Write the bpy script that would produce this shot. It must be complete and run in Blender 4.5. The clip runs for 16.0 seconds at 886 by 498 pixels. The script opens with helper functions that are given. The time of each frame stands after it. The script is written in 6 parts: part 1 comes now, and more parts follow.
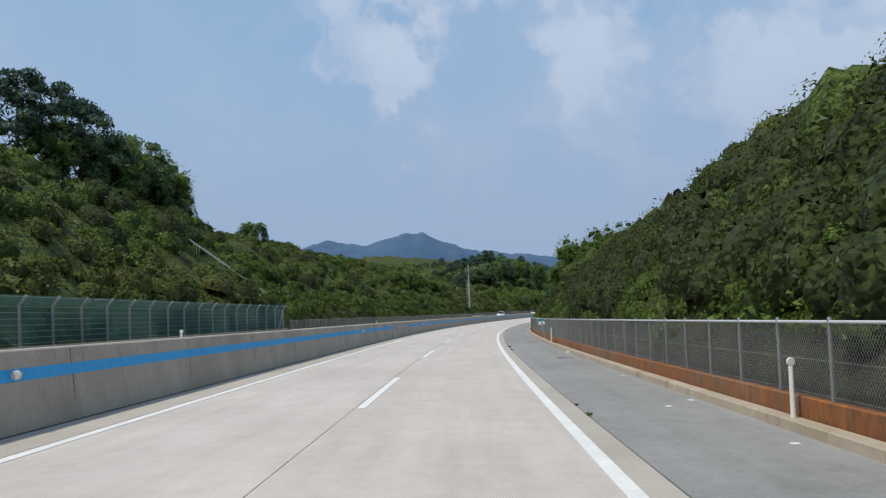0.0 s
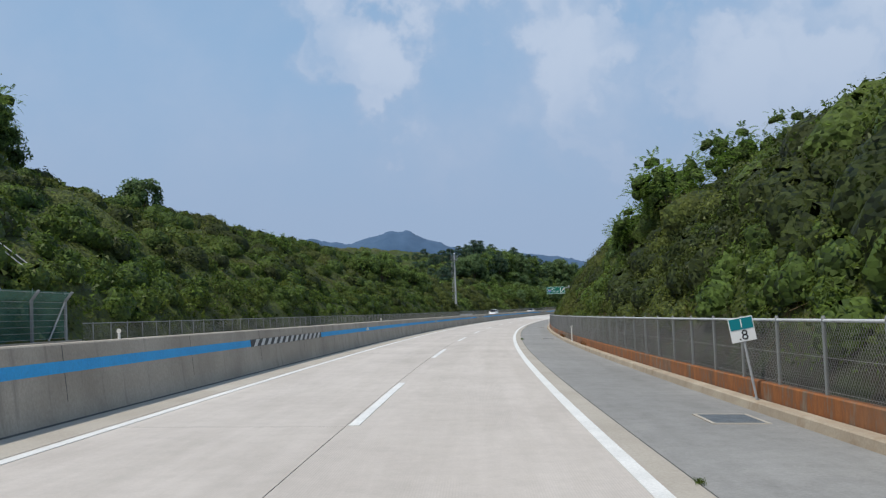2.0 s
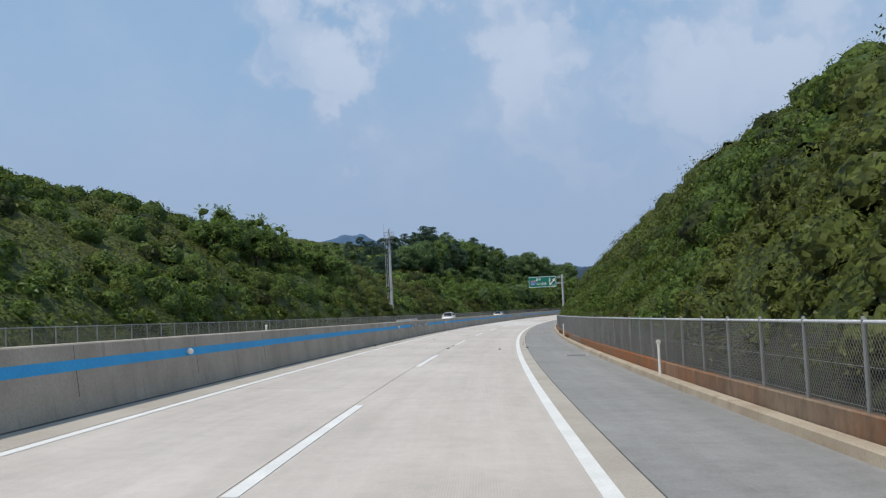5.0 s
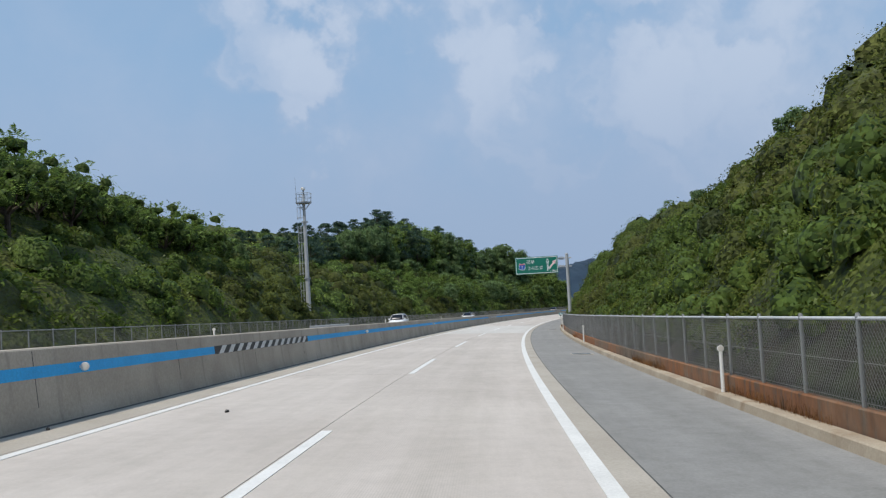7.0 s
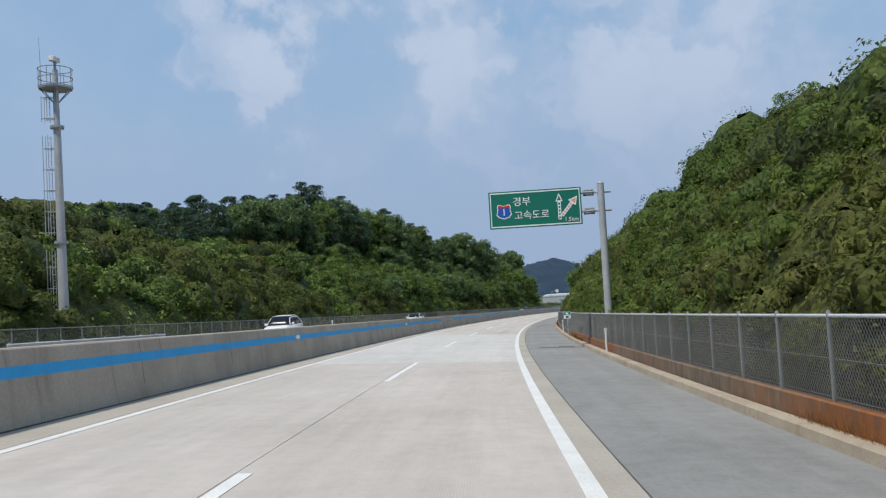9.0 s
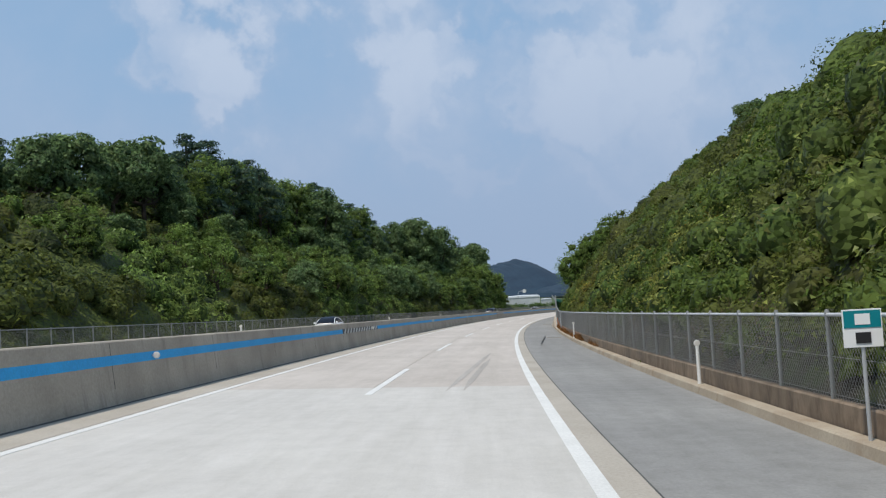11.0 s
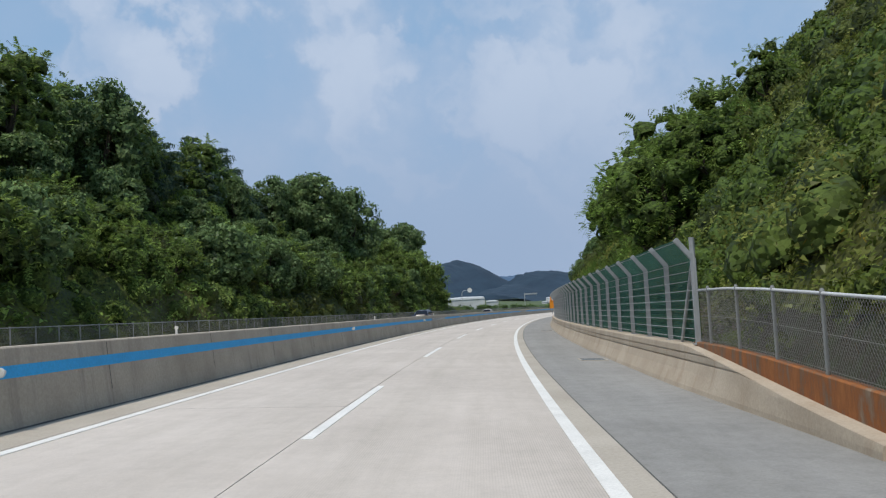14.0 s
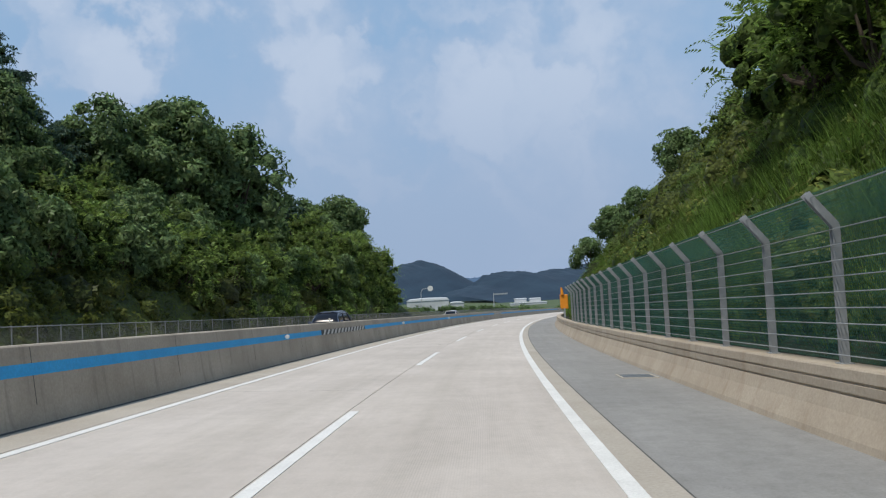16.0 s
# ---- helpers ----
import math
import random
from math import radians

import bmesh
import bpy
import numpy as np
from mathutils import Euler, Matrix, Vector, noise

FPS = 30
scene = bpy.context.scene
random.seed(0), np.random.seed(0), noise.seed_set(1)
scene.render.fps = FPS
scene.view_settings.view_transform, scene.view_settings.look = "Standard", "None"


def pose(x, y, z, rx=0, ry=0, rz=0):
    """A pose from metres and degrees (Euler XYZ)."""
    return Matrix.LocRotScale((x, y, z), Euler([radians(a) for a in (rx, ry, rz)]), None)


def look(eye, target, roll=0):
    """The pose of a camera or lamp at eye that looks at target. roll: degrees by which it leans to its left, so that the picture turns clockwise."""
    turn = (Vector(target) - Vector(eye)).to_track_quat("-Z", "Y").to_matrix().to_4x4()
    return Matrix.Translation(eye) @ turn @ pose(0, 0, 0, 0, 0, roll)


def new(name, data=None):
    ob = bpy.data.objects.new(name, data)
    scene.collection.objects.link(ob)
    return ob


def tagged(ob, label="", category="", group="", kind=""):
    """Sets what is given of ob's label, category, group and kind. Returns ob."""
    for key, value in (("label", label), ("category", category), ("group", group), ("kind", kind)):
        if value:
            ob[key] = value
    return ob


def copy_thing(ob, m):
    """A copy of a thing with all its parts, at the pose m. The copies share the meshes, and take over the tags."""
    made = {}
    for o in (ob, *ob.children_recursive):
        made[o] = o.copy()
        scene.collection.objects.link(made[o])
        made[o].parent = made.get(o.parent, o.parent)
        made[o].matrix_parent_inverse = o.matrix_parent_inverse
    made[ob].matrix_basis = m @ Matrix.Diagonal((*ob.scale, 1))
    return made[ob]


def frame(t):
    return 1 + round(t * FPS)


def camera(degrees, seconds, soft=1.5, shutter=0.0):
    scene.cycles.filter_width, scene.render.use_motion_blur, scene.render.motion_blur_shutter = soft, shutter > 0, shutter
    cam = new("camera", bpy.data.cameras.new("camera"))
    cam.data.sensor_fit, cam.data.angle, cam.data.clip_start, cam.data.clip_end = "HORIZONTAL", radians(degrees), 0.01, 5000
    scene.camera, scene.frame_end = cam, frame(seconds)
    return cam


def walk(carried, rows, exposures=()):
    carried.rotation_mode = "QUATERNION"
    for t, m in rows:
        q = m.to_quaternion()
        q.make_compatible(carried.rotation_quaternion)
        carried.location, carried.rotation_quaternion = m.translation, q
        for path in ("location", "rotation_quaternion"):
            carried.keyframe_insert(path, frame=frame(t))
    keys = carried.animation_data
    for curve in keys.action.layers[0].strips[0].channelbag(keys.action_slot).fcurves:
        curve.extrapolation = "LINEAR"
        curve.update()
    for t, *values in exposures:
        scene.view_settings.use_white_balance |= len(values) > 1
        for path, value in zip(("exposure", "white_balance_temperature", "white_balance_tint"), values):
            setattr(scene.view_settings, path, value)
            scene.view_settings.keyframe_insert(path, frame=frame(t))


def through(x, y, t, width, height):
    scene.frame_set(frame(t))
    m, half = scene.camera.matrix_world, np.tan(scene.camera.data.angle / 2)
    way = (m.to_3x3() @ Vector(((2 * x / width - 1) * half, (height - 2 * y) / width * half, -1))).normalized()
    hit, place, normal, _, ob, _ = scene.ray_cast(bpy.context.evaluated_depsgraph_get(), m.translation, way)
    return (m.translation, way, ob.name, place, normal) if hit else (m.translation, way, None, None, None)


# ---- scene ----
cam = camera(55.5, 16.0, soft=1.25)
# seconds, x, y, z, yaw, pitch, roll
ROWS = [
    (0.0, 2.007, -0.259, 1.596, 1.42, 2.44, 2.11),
    (0.5, 1.948, 10.414, 1.161, 1.24, 2.43, 2.10),
    (1.0, 1.961, 21.182, 0.724, 1.00, 2.39, 2.03),
    (1.5, 2.041, 31.908, 0.293, 0.80, 2.42, 2.12),
    (2.0, 2.156, 42.588, -0.132, 0.47, 2.36, 2.25),
    (2.5, 2.393, 53.301, -0.554, 0.15, 2.42, 2.29),
    (3.0, 2.832, 64.160, -0.981, -0.34, 2.48, 2.33),
    (3.5, 3.424, 74.906, -1.403, -0.89, 2.45, 2.39),
    (4.0, 4.144, 85.641, -1.822, -1.44, 2.47, 2.42),
    (6.5, 8.981, 139.711, -3.850, -3.95, 2.73, 3.27),
    (7.0, 10.257, 150.415, -4.238, -4.55, 2.67, 3.21),
    (7.5, 11.707, 161.039, -4.623, -5.21, 2.69, 3.20),
    (8.0, 13.236, 171.672, -5.006, -5.89, 2.59, 3.32),
    (8.5, 14.964, 182.643, -5.396, -6.57, 2.66, 3.36),
    (9.0, 16.681, 193.242, -5.765, -7.28, 2.61, 3.31),
    (11.5, 26.993, 246.652, -7.577, -10.64, 2.64, 3.38),
    (12.0, 29.373, 257.391, -7.929, -11.28, 2.55, 3.34),
    (12.5, 31.940, 267.996, -8.275, -12.00, 2.56, 3.31),
    (13.0, 34.639, 278.660, -8.623, -12.70, 2.69, 3.27),
    (13.5, 37.548, 289.322, -8.969, -13.39, 2.54, 3.24),
    (14.0, 40.619, 300.017, -9.316, -14.07, 2.70, 3.28),
    (14.5, 43.661, 310.608, -9.648, -14.70, 2.74, 3.30),
    (15.0, 46.947, 321.416, -9.985, -15.27, 2.75, 3.33),
    (15.5, 50.276, 332.039, -10.313, -15.89, 2.57, 3.26),
    (16.0, 53.853, 342.959, -10.648, -16.49, 2.72, 3.22),
]
walk(cam, [(t, pose(x, y, z, 90 + pitch, roll, yaw)) for t, x, y, z, yaw, pitch, roll in ROWS])

# ---- daylight: hazy summer sky with soft clouds, one veiled sun ----
SUN_ELEVATION, SUN_AZIMUTH = 63.0, -132.0     # azimuth clockwise from +y
scene.view_settings.exposure = 0.0


# soft clouds and blue gaps: azimuth, height and size in degrees, weight
CLOUDS = [
    (-8.9, 14.9, 2.6, 1.0),
    (-6.4, 16.2, 2.0, 0.9),
    (-2.2, 16.2, 2.2, 1.0),
    (1.8, 17.6, 2.8, 1.0),
    (5.6, 18.6, 3.0, 1.0),
    (-5.4, 11.5, 3.4, 0.7),
    (3.0, 13.4, 5.0, 0.6),
    (2.3, 9.8, 4.4, 0.4),
    (9.6, 10.4, 3.8, 0.7),
    (13.0, 11.0, 2.2, 0.9),
    (12.4, 16.8, 3.0, 0.5),
    (19.2, 17.8, 3.2, 1.0),
    (24.2, 17.4, 3.6, 1.0),
    (31.0, 17.6, 4.2, 0.9),
    (28.0, 13.8, 3.8, 0.7),
    (21.8, 9.6, 2.4, 1.0),
    (23.6, 7.0, 3.4, 0.5),
    (-4.6, 18.6, 2.4, -1.3),
    (10.2, 19.2, 2.0, -0.7),
    (14.8, 13.8, 2.4, -0.8),
    (18.0, 12.4, 2.6, -0.8),
    (22.8, 14.0, 2.0, -0.9),
    (36.4, 18.0, 2.6, -1.3),
    (-10.0, 8.6, 3.2, -0.4),
]


def build_world():
    w = bpy.data.worlds.new("sky")
    scene.world = w
    w.use_nodes = True
    nt = w.node_tree
    n, l = nt.nodes, nt.links
    n.clear()
    out = n.new("ShaderNodeOutputWorld")
    bg = n.new("ShaderNodeBackground")
    sky = n.new("ShaderNodeTexSky")
    sky.sky_type, sky.sun_disc = "NISHITA", False
    sky.sun_elevation, sky.sun_rotation = radians(SUN_ELEVATION), radians(SUN_AZIMUTH)
    sky.air_density, sky.dust_density, sky.ozone_density = 1.0, 1.5, 1.5
    co = n.new("ShaderNodeTexCoord")
    def math_node(op, a, c):
        k = n.new("ShaderNodeMath")
        k.operation = op
        for socket, value in ((k.inputs[0], a), (k.inputs[1], c)):
            if isinstance(value, float):
                socket.default_value = value
            else:
                l.new(value, socket)
        return k.outputs[0]

    def noise(vector, scale, detail, rough):
        k = n.new("ShaderNodeTexNoise")
        k.inputs["Scale"].default_value, k.inputs["Detail"].default_value, k.inputs["Roughness"].default_value = scale, detail, rough
        l.new(vector, k.inputs["Vector"])
        return k

    def blend(fac, a, c):
        k = n.new("ShaderNodeMixRGB")
        for socket, value in zip(k.inputs, (fac, a, c)):
            if isinstance(value, tuple):
                socket.default_value = (*value, 1)
            elif isinstance(value, float):
                socket.default_value = value
            else:
                l.new(value, socket)
        return k.outputs[0]

    def span(value, a, c, to=1.0):
        k = n.new("ShaderNodeMapRange")
        k.interpolation_type = "SMOOTHSTEP"
        k.inputs["From Min"].default_value, k.inputs["From Max"].default_value, k.inputs["To Max"].default_value = a, c, to
        l.new(value, k.inputs["Value"])
        return k.outputs[0]

    way = co.outputs["Generated"]
    fray = noise(way, 5.5, 6.0, 0.55)
    shift = n.new("ShaderNodeVectorMath")
    shift.operation = "MULTIPLY_ADD"
    l.new(fray.outputs["Color"], shift.inputs[0])
    shift.inputs[1].default_value = (0.085, 0.085, 0.085)
    l.new(way, shift.inputs[2])
    back = n.new("ShaderNodeVectorMath")
    back.operation = "SUBTRACT"
    l.new(shift.outputs[0], back.inputs[0])
    back.inputs[1].default_value = (0.0425, 0.0425, 0.0425)
    density = noise(way, 3.4, 6.0, 0.52).outputs["Fac"]
    for azimuth, height, size, weight in CLOUDS:
        a, e = radians(azimuth), radians(height)
        k = n.new("ShaderNodeVectorMath")
        k.operation = "DOT_PRODUCT"
        l.new(back.outputs[0], k.inputs[0])
        k.inputs[1].default_value = (math.sin(a) * math.cos(e), math.cos(a) * math.cos(e), math.sin(e))
        density = math_node("ADD", density, span(k.outputs["Value"], math.cos(radians(size * 2.1)), 1.0, 0.15 * max(weight, -0.8)))
    split = n.new("ShaderNodeSeparateXYZ")
    l.new(way, split.inputs[0])
    low = span(split.outputs["Z"], 0.30, 0.03)
    fine = noise(way, 13.0, 9.0, 0.6).outputs["Fac"]
    density = math_node("ADD", density, math_node("MULTIPLY", math_node("SUBTRACT", fine, 0.5), 0.34))
    body = span(density, 0.18, 0.98)
    crown = span(math_node("ADD", density, math_node("MULTIPLY", fray.outputs["Fac"], 0.30)), 0.56, 1.30)
    blue = blend(0.70, sky.outputs["Color"], (2.15, 4.35, 7.0))
    cloud = blend(crown, (3.45, 4.55, 6.3), (5.1, 5.98, 7.35))
    air = blend(body, blue, cloud)
    air = blend(math_node("MULTIPLY", low, 0.88), air, (2.75, 3.72, 5.4))     # haze over the horizon
    air = blend(0.30, air, (3.75, 4.72, 6.35))     # thin veil
    l.new(air, bg.inputs["Color"])
    bg.inputs["Strength"].default_value = 0.106
    l.new(bg.outputs["Background"], out.inputs["Surface"])
    sun = bpy.data.lights.new("sun", "SUN")
    sun.energy, sun.angle, sun.color = 3.4, radians(3.0), (1.0, 0.93, 0.82)
    ob = new("sun", sun)
    az, el = radians(SUN_AZIMUTH), radians(SUN_ELEVATION)
    ob.matrix_world = look((0, 0, 200), Vector((0, 0, 200)) - Vector((math.sin(az) * math.cos(el), math.cos(az) * math.cos(el), math.sin(el))))


build_world()


# ---- materials ----
def shader(name, base=(0.5, 0.5, 0.5), rough=0.7, metal=0.0):
    m = bpy.data.materials.new(name)
    m.use_nodes = True
    b = m.node_tree.nodes["Principled BSDF"]
    b.inputs["Base Color"].default_value = (*base, 1)
    b.inputs["Roughness"].default_value = rough
    b.inputs["Metallic"].default_value = metal
    return m


def node(m, kind, **inputs):
    k = m.node_tree.nodes.new(kind)
    for key, value in inputs.items():
        k.inputs[key].default_value = value
    return k


def link(m, a, b):
    m.node_tree.links.new(a, b)


def ramp(m, fac, stops):
    r = node(m, "ShaderNodeValToRGB")
    e = r.color_ramp.elements
    while len(e) < len(stops):
        e.new(0.5)
    for el, (p, c) in zip(e, stops):
        el.position = p
        el.color = (*c, 1)
    link(m, fac, r.inputs["Fac"])
    return r.outputs["Color"]


def coords(m, scale=(1, 1, 1)):
    c = node(m, "ShaderNodeTexCoord")
    p = node(m, "ShaderNodeMapping")
    p.inputs["Scale"].default_value = scale
    link(m, c.outputs["Object"], p.inputs["Vector"])
    return p.outputs["Vector"]


def noise_tex(m, vec, scale, detail=4.0, rough=0.55):
    t = node(m, "ShaderNodeTexNoise", Scale=scale, Detail=detail, Roughness=rough)
    link(m, vec, t.inputs["Vector"])
    return t.outputs["Fac"]


def mixed(m, fac, a, b, mode="MIX"):
    x = node(m, "ShaderNodeMixRGB")
    x.blend_type = mode
    for sock, v in zip((x.inputs[0], x.inputs[1], x.inputs[2]), (fac, a, b)):
        if isinstance(v, (int, float)):
            sock.default_value = v
        elif isinstance(v, tuple):
            sock.default_value = (*v, 1)
        else:
            link(m, v, sock)
    return x.outputs["Color"]


def relief(m, fac, strength, distance=0.01):
    b = node(m, "ShaderNodeBump", Strength=strength, Distance=distance)
    link(m, fac, b.inputs["Height"])
    link(m, b.outputs["Normal"], m.node_tree.nodes["Principled BSDF"].inputs["Normal"])


def base_of(m):
    return m.node_tree.nodes["Principled BSDF"].inputs["Base Color"]


def mineral(name, dark, light, big=0.35, fine=22.0, rough=0.85, bump=0.25, stain=None, stain_scale=(1, 1, 0.12), stain_range=(0.52, 0.72)):
    """Concrete, asphalt, painted lines: two scales of variation, with optional streaks."""
    m = shader(name, light, rough)
    v = coords(m)
    a = ramp(m, noise_tex(m, v, big, 5), [(0.3, dark), (0.7, light)])
    f = noise_tex(m, v, fine, 5, 0.7)
    g = ramp(m, f, [(0.25, (0.72, 0.72, 0.72)), (0.75, (1.0, 1.0, 1.0))])
    c = mixed(m, 1.0, a, g, "MULTIPLY")
    if stain:
        sv = coords(m, stain_scale)
        s = ramp(m, noise_tex(m, sv, 1.6, 6, 0.6), [(stain_range[0], (0, 0, 0)), (stain_range[1], (1, 1, 1))])
        c = mixed(m, s, c, stain)
    link(m, c, base_of(m))
    relief(m, f, bump, 0.01)
    return m


def along(m, scale):
    """Coordinates across and along the road, in metres."""
    c = node(m, "ShaderNodeUVMap")
    c.uv_map = "along"
    p = node(m, "ShaderNodeMapping")
    p.inputs["Scale"].default_value = scale
    link(m, c.outputs["UV"], p.inputs["Vector"])
    return p.outputs["Vector"]


def paving(name, dark, light, grit, tined=0.0, rough=0.9, track=(0.90, 1.0), rugged=0.09):
    """Road surface: broad clouds, wheel tracks drawn along the road, grit, and fine grooves where tined."""
    m = shader(name, light, rough)
    v = coords(m)
    a = ramp(m, noise_tex(m, v, 0.22, 6, 0.6), [(0.3, dark), (0.7, light)])
    t0, t1 = track
    b = ramp(m, noise_tex(m, along(m, (1.3, 0.02, 1)), 1.0, 5, 0.6), [(0.3, (t0, t0, t0 * 0.985)), (0.65, (t1, t1, t1))])
    c = mixed(m, 1.0, a, b, "MULTIPLY")
    b2 = ramp(m, noise_tex(m, along(m, (3.0, 0.35, 1)), 1.0, 6, 0.7), [(0.28, (0.90, 0.90, 0.89)), (0.6, (1, 1, 1))])
    c = mixed(m, 1.0, c, b2, "MULTIPLY")
    f = noise_tex(m, v, grit, 4, 0.75)
    lo, hi = 1 - rugged, 1 + rugged * 0.5
    g = ramp(m, f, [(0.25, (lo, lo, lo)), (0.72, (hi, hi, hi))])
    c = mixed(m, 1.0, c, g, "MULTIPLY")
    lo = 1 - rugged * 0.7
    g = ramp(m, noise_tex(m, v, 2.6, 7, 0.72), [(0.34, (lo, lo, lo)), (0.58, (1.02, 1.02, 1.02))])
    c = mixed(m, 1.0, c, g, "MULTIPLY")
    h = f
    if tined:
        w = node(m, "ShaderNodeTexWave", Scale=11.0)
        w.inputs["Distortion"].default_value = 0.6
        link(m, along(m, (1, 0.02, 1)), w.inputs["Vector"])
        k = ramp(m, w.outputs["Fac"], [(0.0, (1 - tined, 1 - tined, 1 - tined)), (0.5, (1, 1, 1))])
        worn = ramp(m, noise_tex(m, along(m, (0.5, 0.09, 1)), 1.0, 3, 0.5), [(0.46, (0, 0, 0)), (0.62, (1, 1, 1))])
        c = mixed(m, worn, c, mixed(m, 1.0, c, k, "MULTIPLY"))
    link(m, c, base_of(m))
    relief(m, h, 0.3, 0.008)
    return m


M = {}
M["road"] = paving("road_concrete", (0.482, 0.438, 0.402), (0.575, 0.528, 0.488), 30, 0.14)
M["slab_new"] = paving("newer_concrete", (0.53, 0.512, 0.488), (0.605, 0.587, 0.560), 38, 0.03)
M["skid"] = paving("rubber_mark", (0.385, 0.36, 0.335), (0.49, 0.46, 0.43), 25, 0.0, 0.9, (0.75, 1.1))
M["skid_dark"] = paving("rubber_mark_dark", (0.05, 0.05, 0.05), (0.12, 0.12, 0.12), 25, 0.0, 0.9, (0.6, 1.1))
M["road_edge"] = mineral("edge_concrete", (0.40, 0.360, 0.305), (0.50, 0.460, 0.400), 0.5, 25, 0.9, 0.3)
M["joint"] = mineral("joint_sealant", (0.06, 0.06, 0.06), (0.12, 0.12, 0.115), 2, 40, 0.9, 0.2)
M["asphalt"] = paving("shoulder_asphalt", (0.250, 0.248, 0.243), (0.315, 0.311, 0.303), 26, 0.0, 0.95, (0.86, 1.0), 0.20)
M["paint"] = mineral("white_line_paint", (0.72, 0.72, 0.70), (0.85, 0.85, 0.83), 1.5, 30, 0.7, 0.2)
M["barrier"] = mineral("barrier_concrete", (0.385, 0.333, 0.270), (0.540, 0.480, 0.400), 0.6, 18, 0.9, 0.3, (0.19, 0.168, 0.14), (2.2, 2.2, 0.10), (0.57, 0.84))
M["blue"] = mineral("blue_barrier_paint", (0.020, 0.39, 0.84), (0.03, 0.46, 0.93), 1.5, 20, 0.6, 0.15)
M["white"] = mineral("white_paint", (0.68, 0.68, 0.66), (0.80, 0.80, 0.78), 3, 40, 0.5, 0.1)
M["black"] = mineral("black_paint", (0.015, 0.016, 0.018), (0.03, 0.03, 0.033), 3, 40, 0.5, 0.1)
M["kerb"] = mineral("kerb_concrete", (0.36, 0.29, 0.21), (0.50, 0.43, 0.33), 0.9, 24, 0.9, 0.3, (0.25, 0.17, 0.10), (1, 1, 1), (0.56, 0.75))
M["parapet"] = mineral("parapet_concrete", (0.40, 0.33, 0.25), (0.52, 0.45, 0.36), 0.7, 20, 0.88, 0.3, (0.30, 0.23, 0.16), (1.5, 1.5, 0.2), (0.55, 0.8))


def rusty_wall():
    """Low concrete wall: tan and grey lengths, with rust runs and dark wet growth in stretches."""
    m = shader("stained_wall_concrete", (0.25, 0.2, 0.15), 0.95)
    a = ramp(m, noise_tex(m, coords(m), 0.16, 7, 0.68), [(0.32, (0.085, 0.072, 0.060)), (0.48, (0.20, 0.155, 0.112)), (0.66, (0.27, 0.205, 0.145))])
    b = ramp(m, noise_tex(m, coords(m, (1, 1, 0.4)), 3.4, 7, 0.72), [(0.34, (0.55, 0.53, 0.52)), (0.6, (1.05, 1.05, 1.05))])
    a = mixed(m, 1.0, a, b, "MULTIPLY")
    runs = noise_tex(m, coords(m, (1, 1, 0.30)), 3.2, 8, 0.74)
    rust = ramp(m, runs, [(0.3, (0.12, 0.042, 0.014)), (0.5, (0.24, 0.085, 0.024)), (0.72, (0.38, 0.145, 0.04))])
    where = ramp(m, noise_tex(m, along(m, (0.5, 0.055, 1)), 1.0, 3, 0.5), [(0.40, (0, 0, 0)), (0.56, (1, 1, 1))])
    drip = ramp(m, runs, [(0.36, (0, 0, 0)), (0.50, (1, 1, 1))])
    c = mixed(m, mixed(m, 1.0, where, drip, "MULTIPLY"), a, rust)
    link(m, c, base_of(m))
    relief(m, runs, 0.5, 0.02)
    return m


M["wall"] = rusty_wall()
M["steel"] = mineral("galvanised_steel", (0.36, 0.38, 0.40), (0.50, 0.52, 0.54), 1.2, 30, 0.45, 0.1)
M["bright_steel"] = mineral("bright_galvanised_rail", (0.56, 0.58, 0.60), (0.70, 0.72, 0.74), 1.2, 8, 0.4, 0.0)
M["post"] = mineral("grey_post", (0.27, 0.295, 0.315), (0.36, 0.385, 0.405), 1.5, 4, 0.6, 0.0)
M["wire"] = mineral("galvanised_wire", (0.18, 0.185, 0.185), (0.27, 0.275, 0.275), 1.0, 20, 0.5, 0.0)
M["green_wire"] = mineral("green_coated_wire", (0.012, 0.095, 0.072), (0.026, 0.145, 0.112), 1.0, 20, 0.5, 0.0)
M["sign_green"] = shader("sign_green_sheeting", (0.0, 0.15, 0.105), 0.45)
M["sign_white"] = shader("sign_white_sheeting", (0.80, 0.82, 0.82), 0.45)
M["sign_blue"] = shader("sign_blue_sheeting", (0.01, 0.09, 0.42), 0.45)
M["sign_red"] = shader("sign_red_sheeting", (0.55, 0.03, 0.02), 0.45)
M["sign_pink"] = shader("sign_pink_sheeting", (0.75, 0.36, 0.33), 0.45)
M["teal"] = shader("marker_teal", (0.0, 0.21, 0.25), 0.45)
M["orange"] = mineral("orange_plastic", (0.75, 0.24, 0.01), (0.85, 0.32, 0.02), 3, 30, 0.5, 0.1)
M["bark"] = mineral("bark", (0.045, 0.035, 0.025), (0.10, 0.08, 0.06), 2.0, 14, 0.95, 0.8)


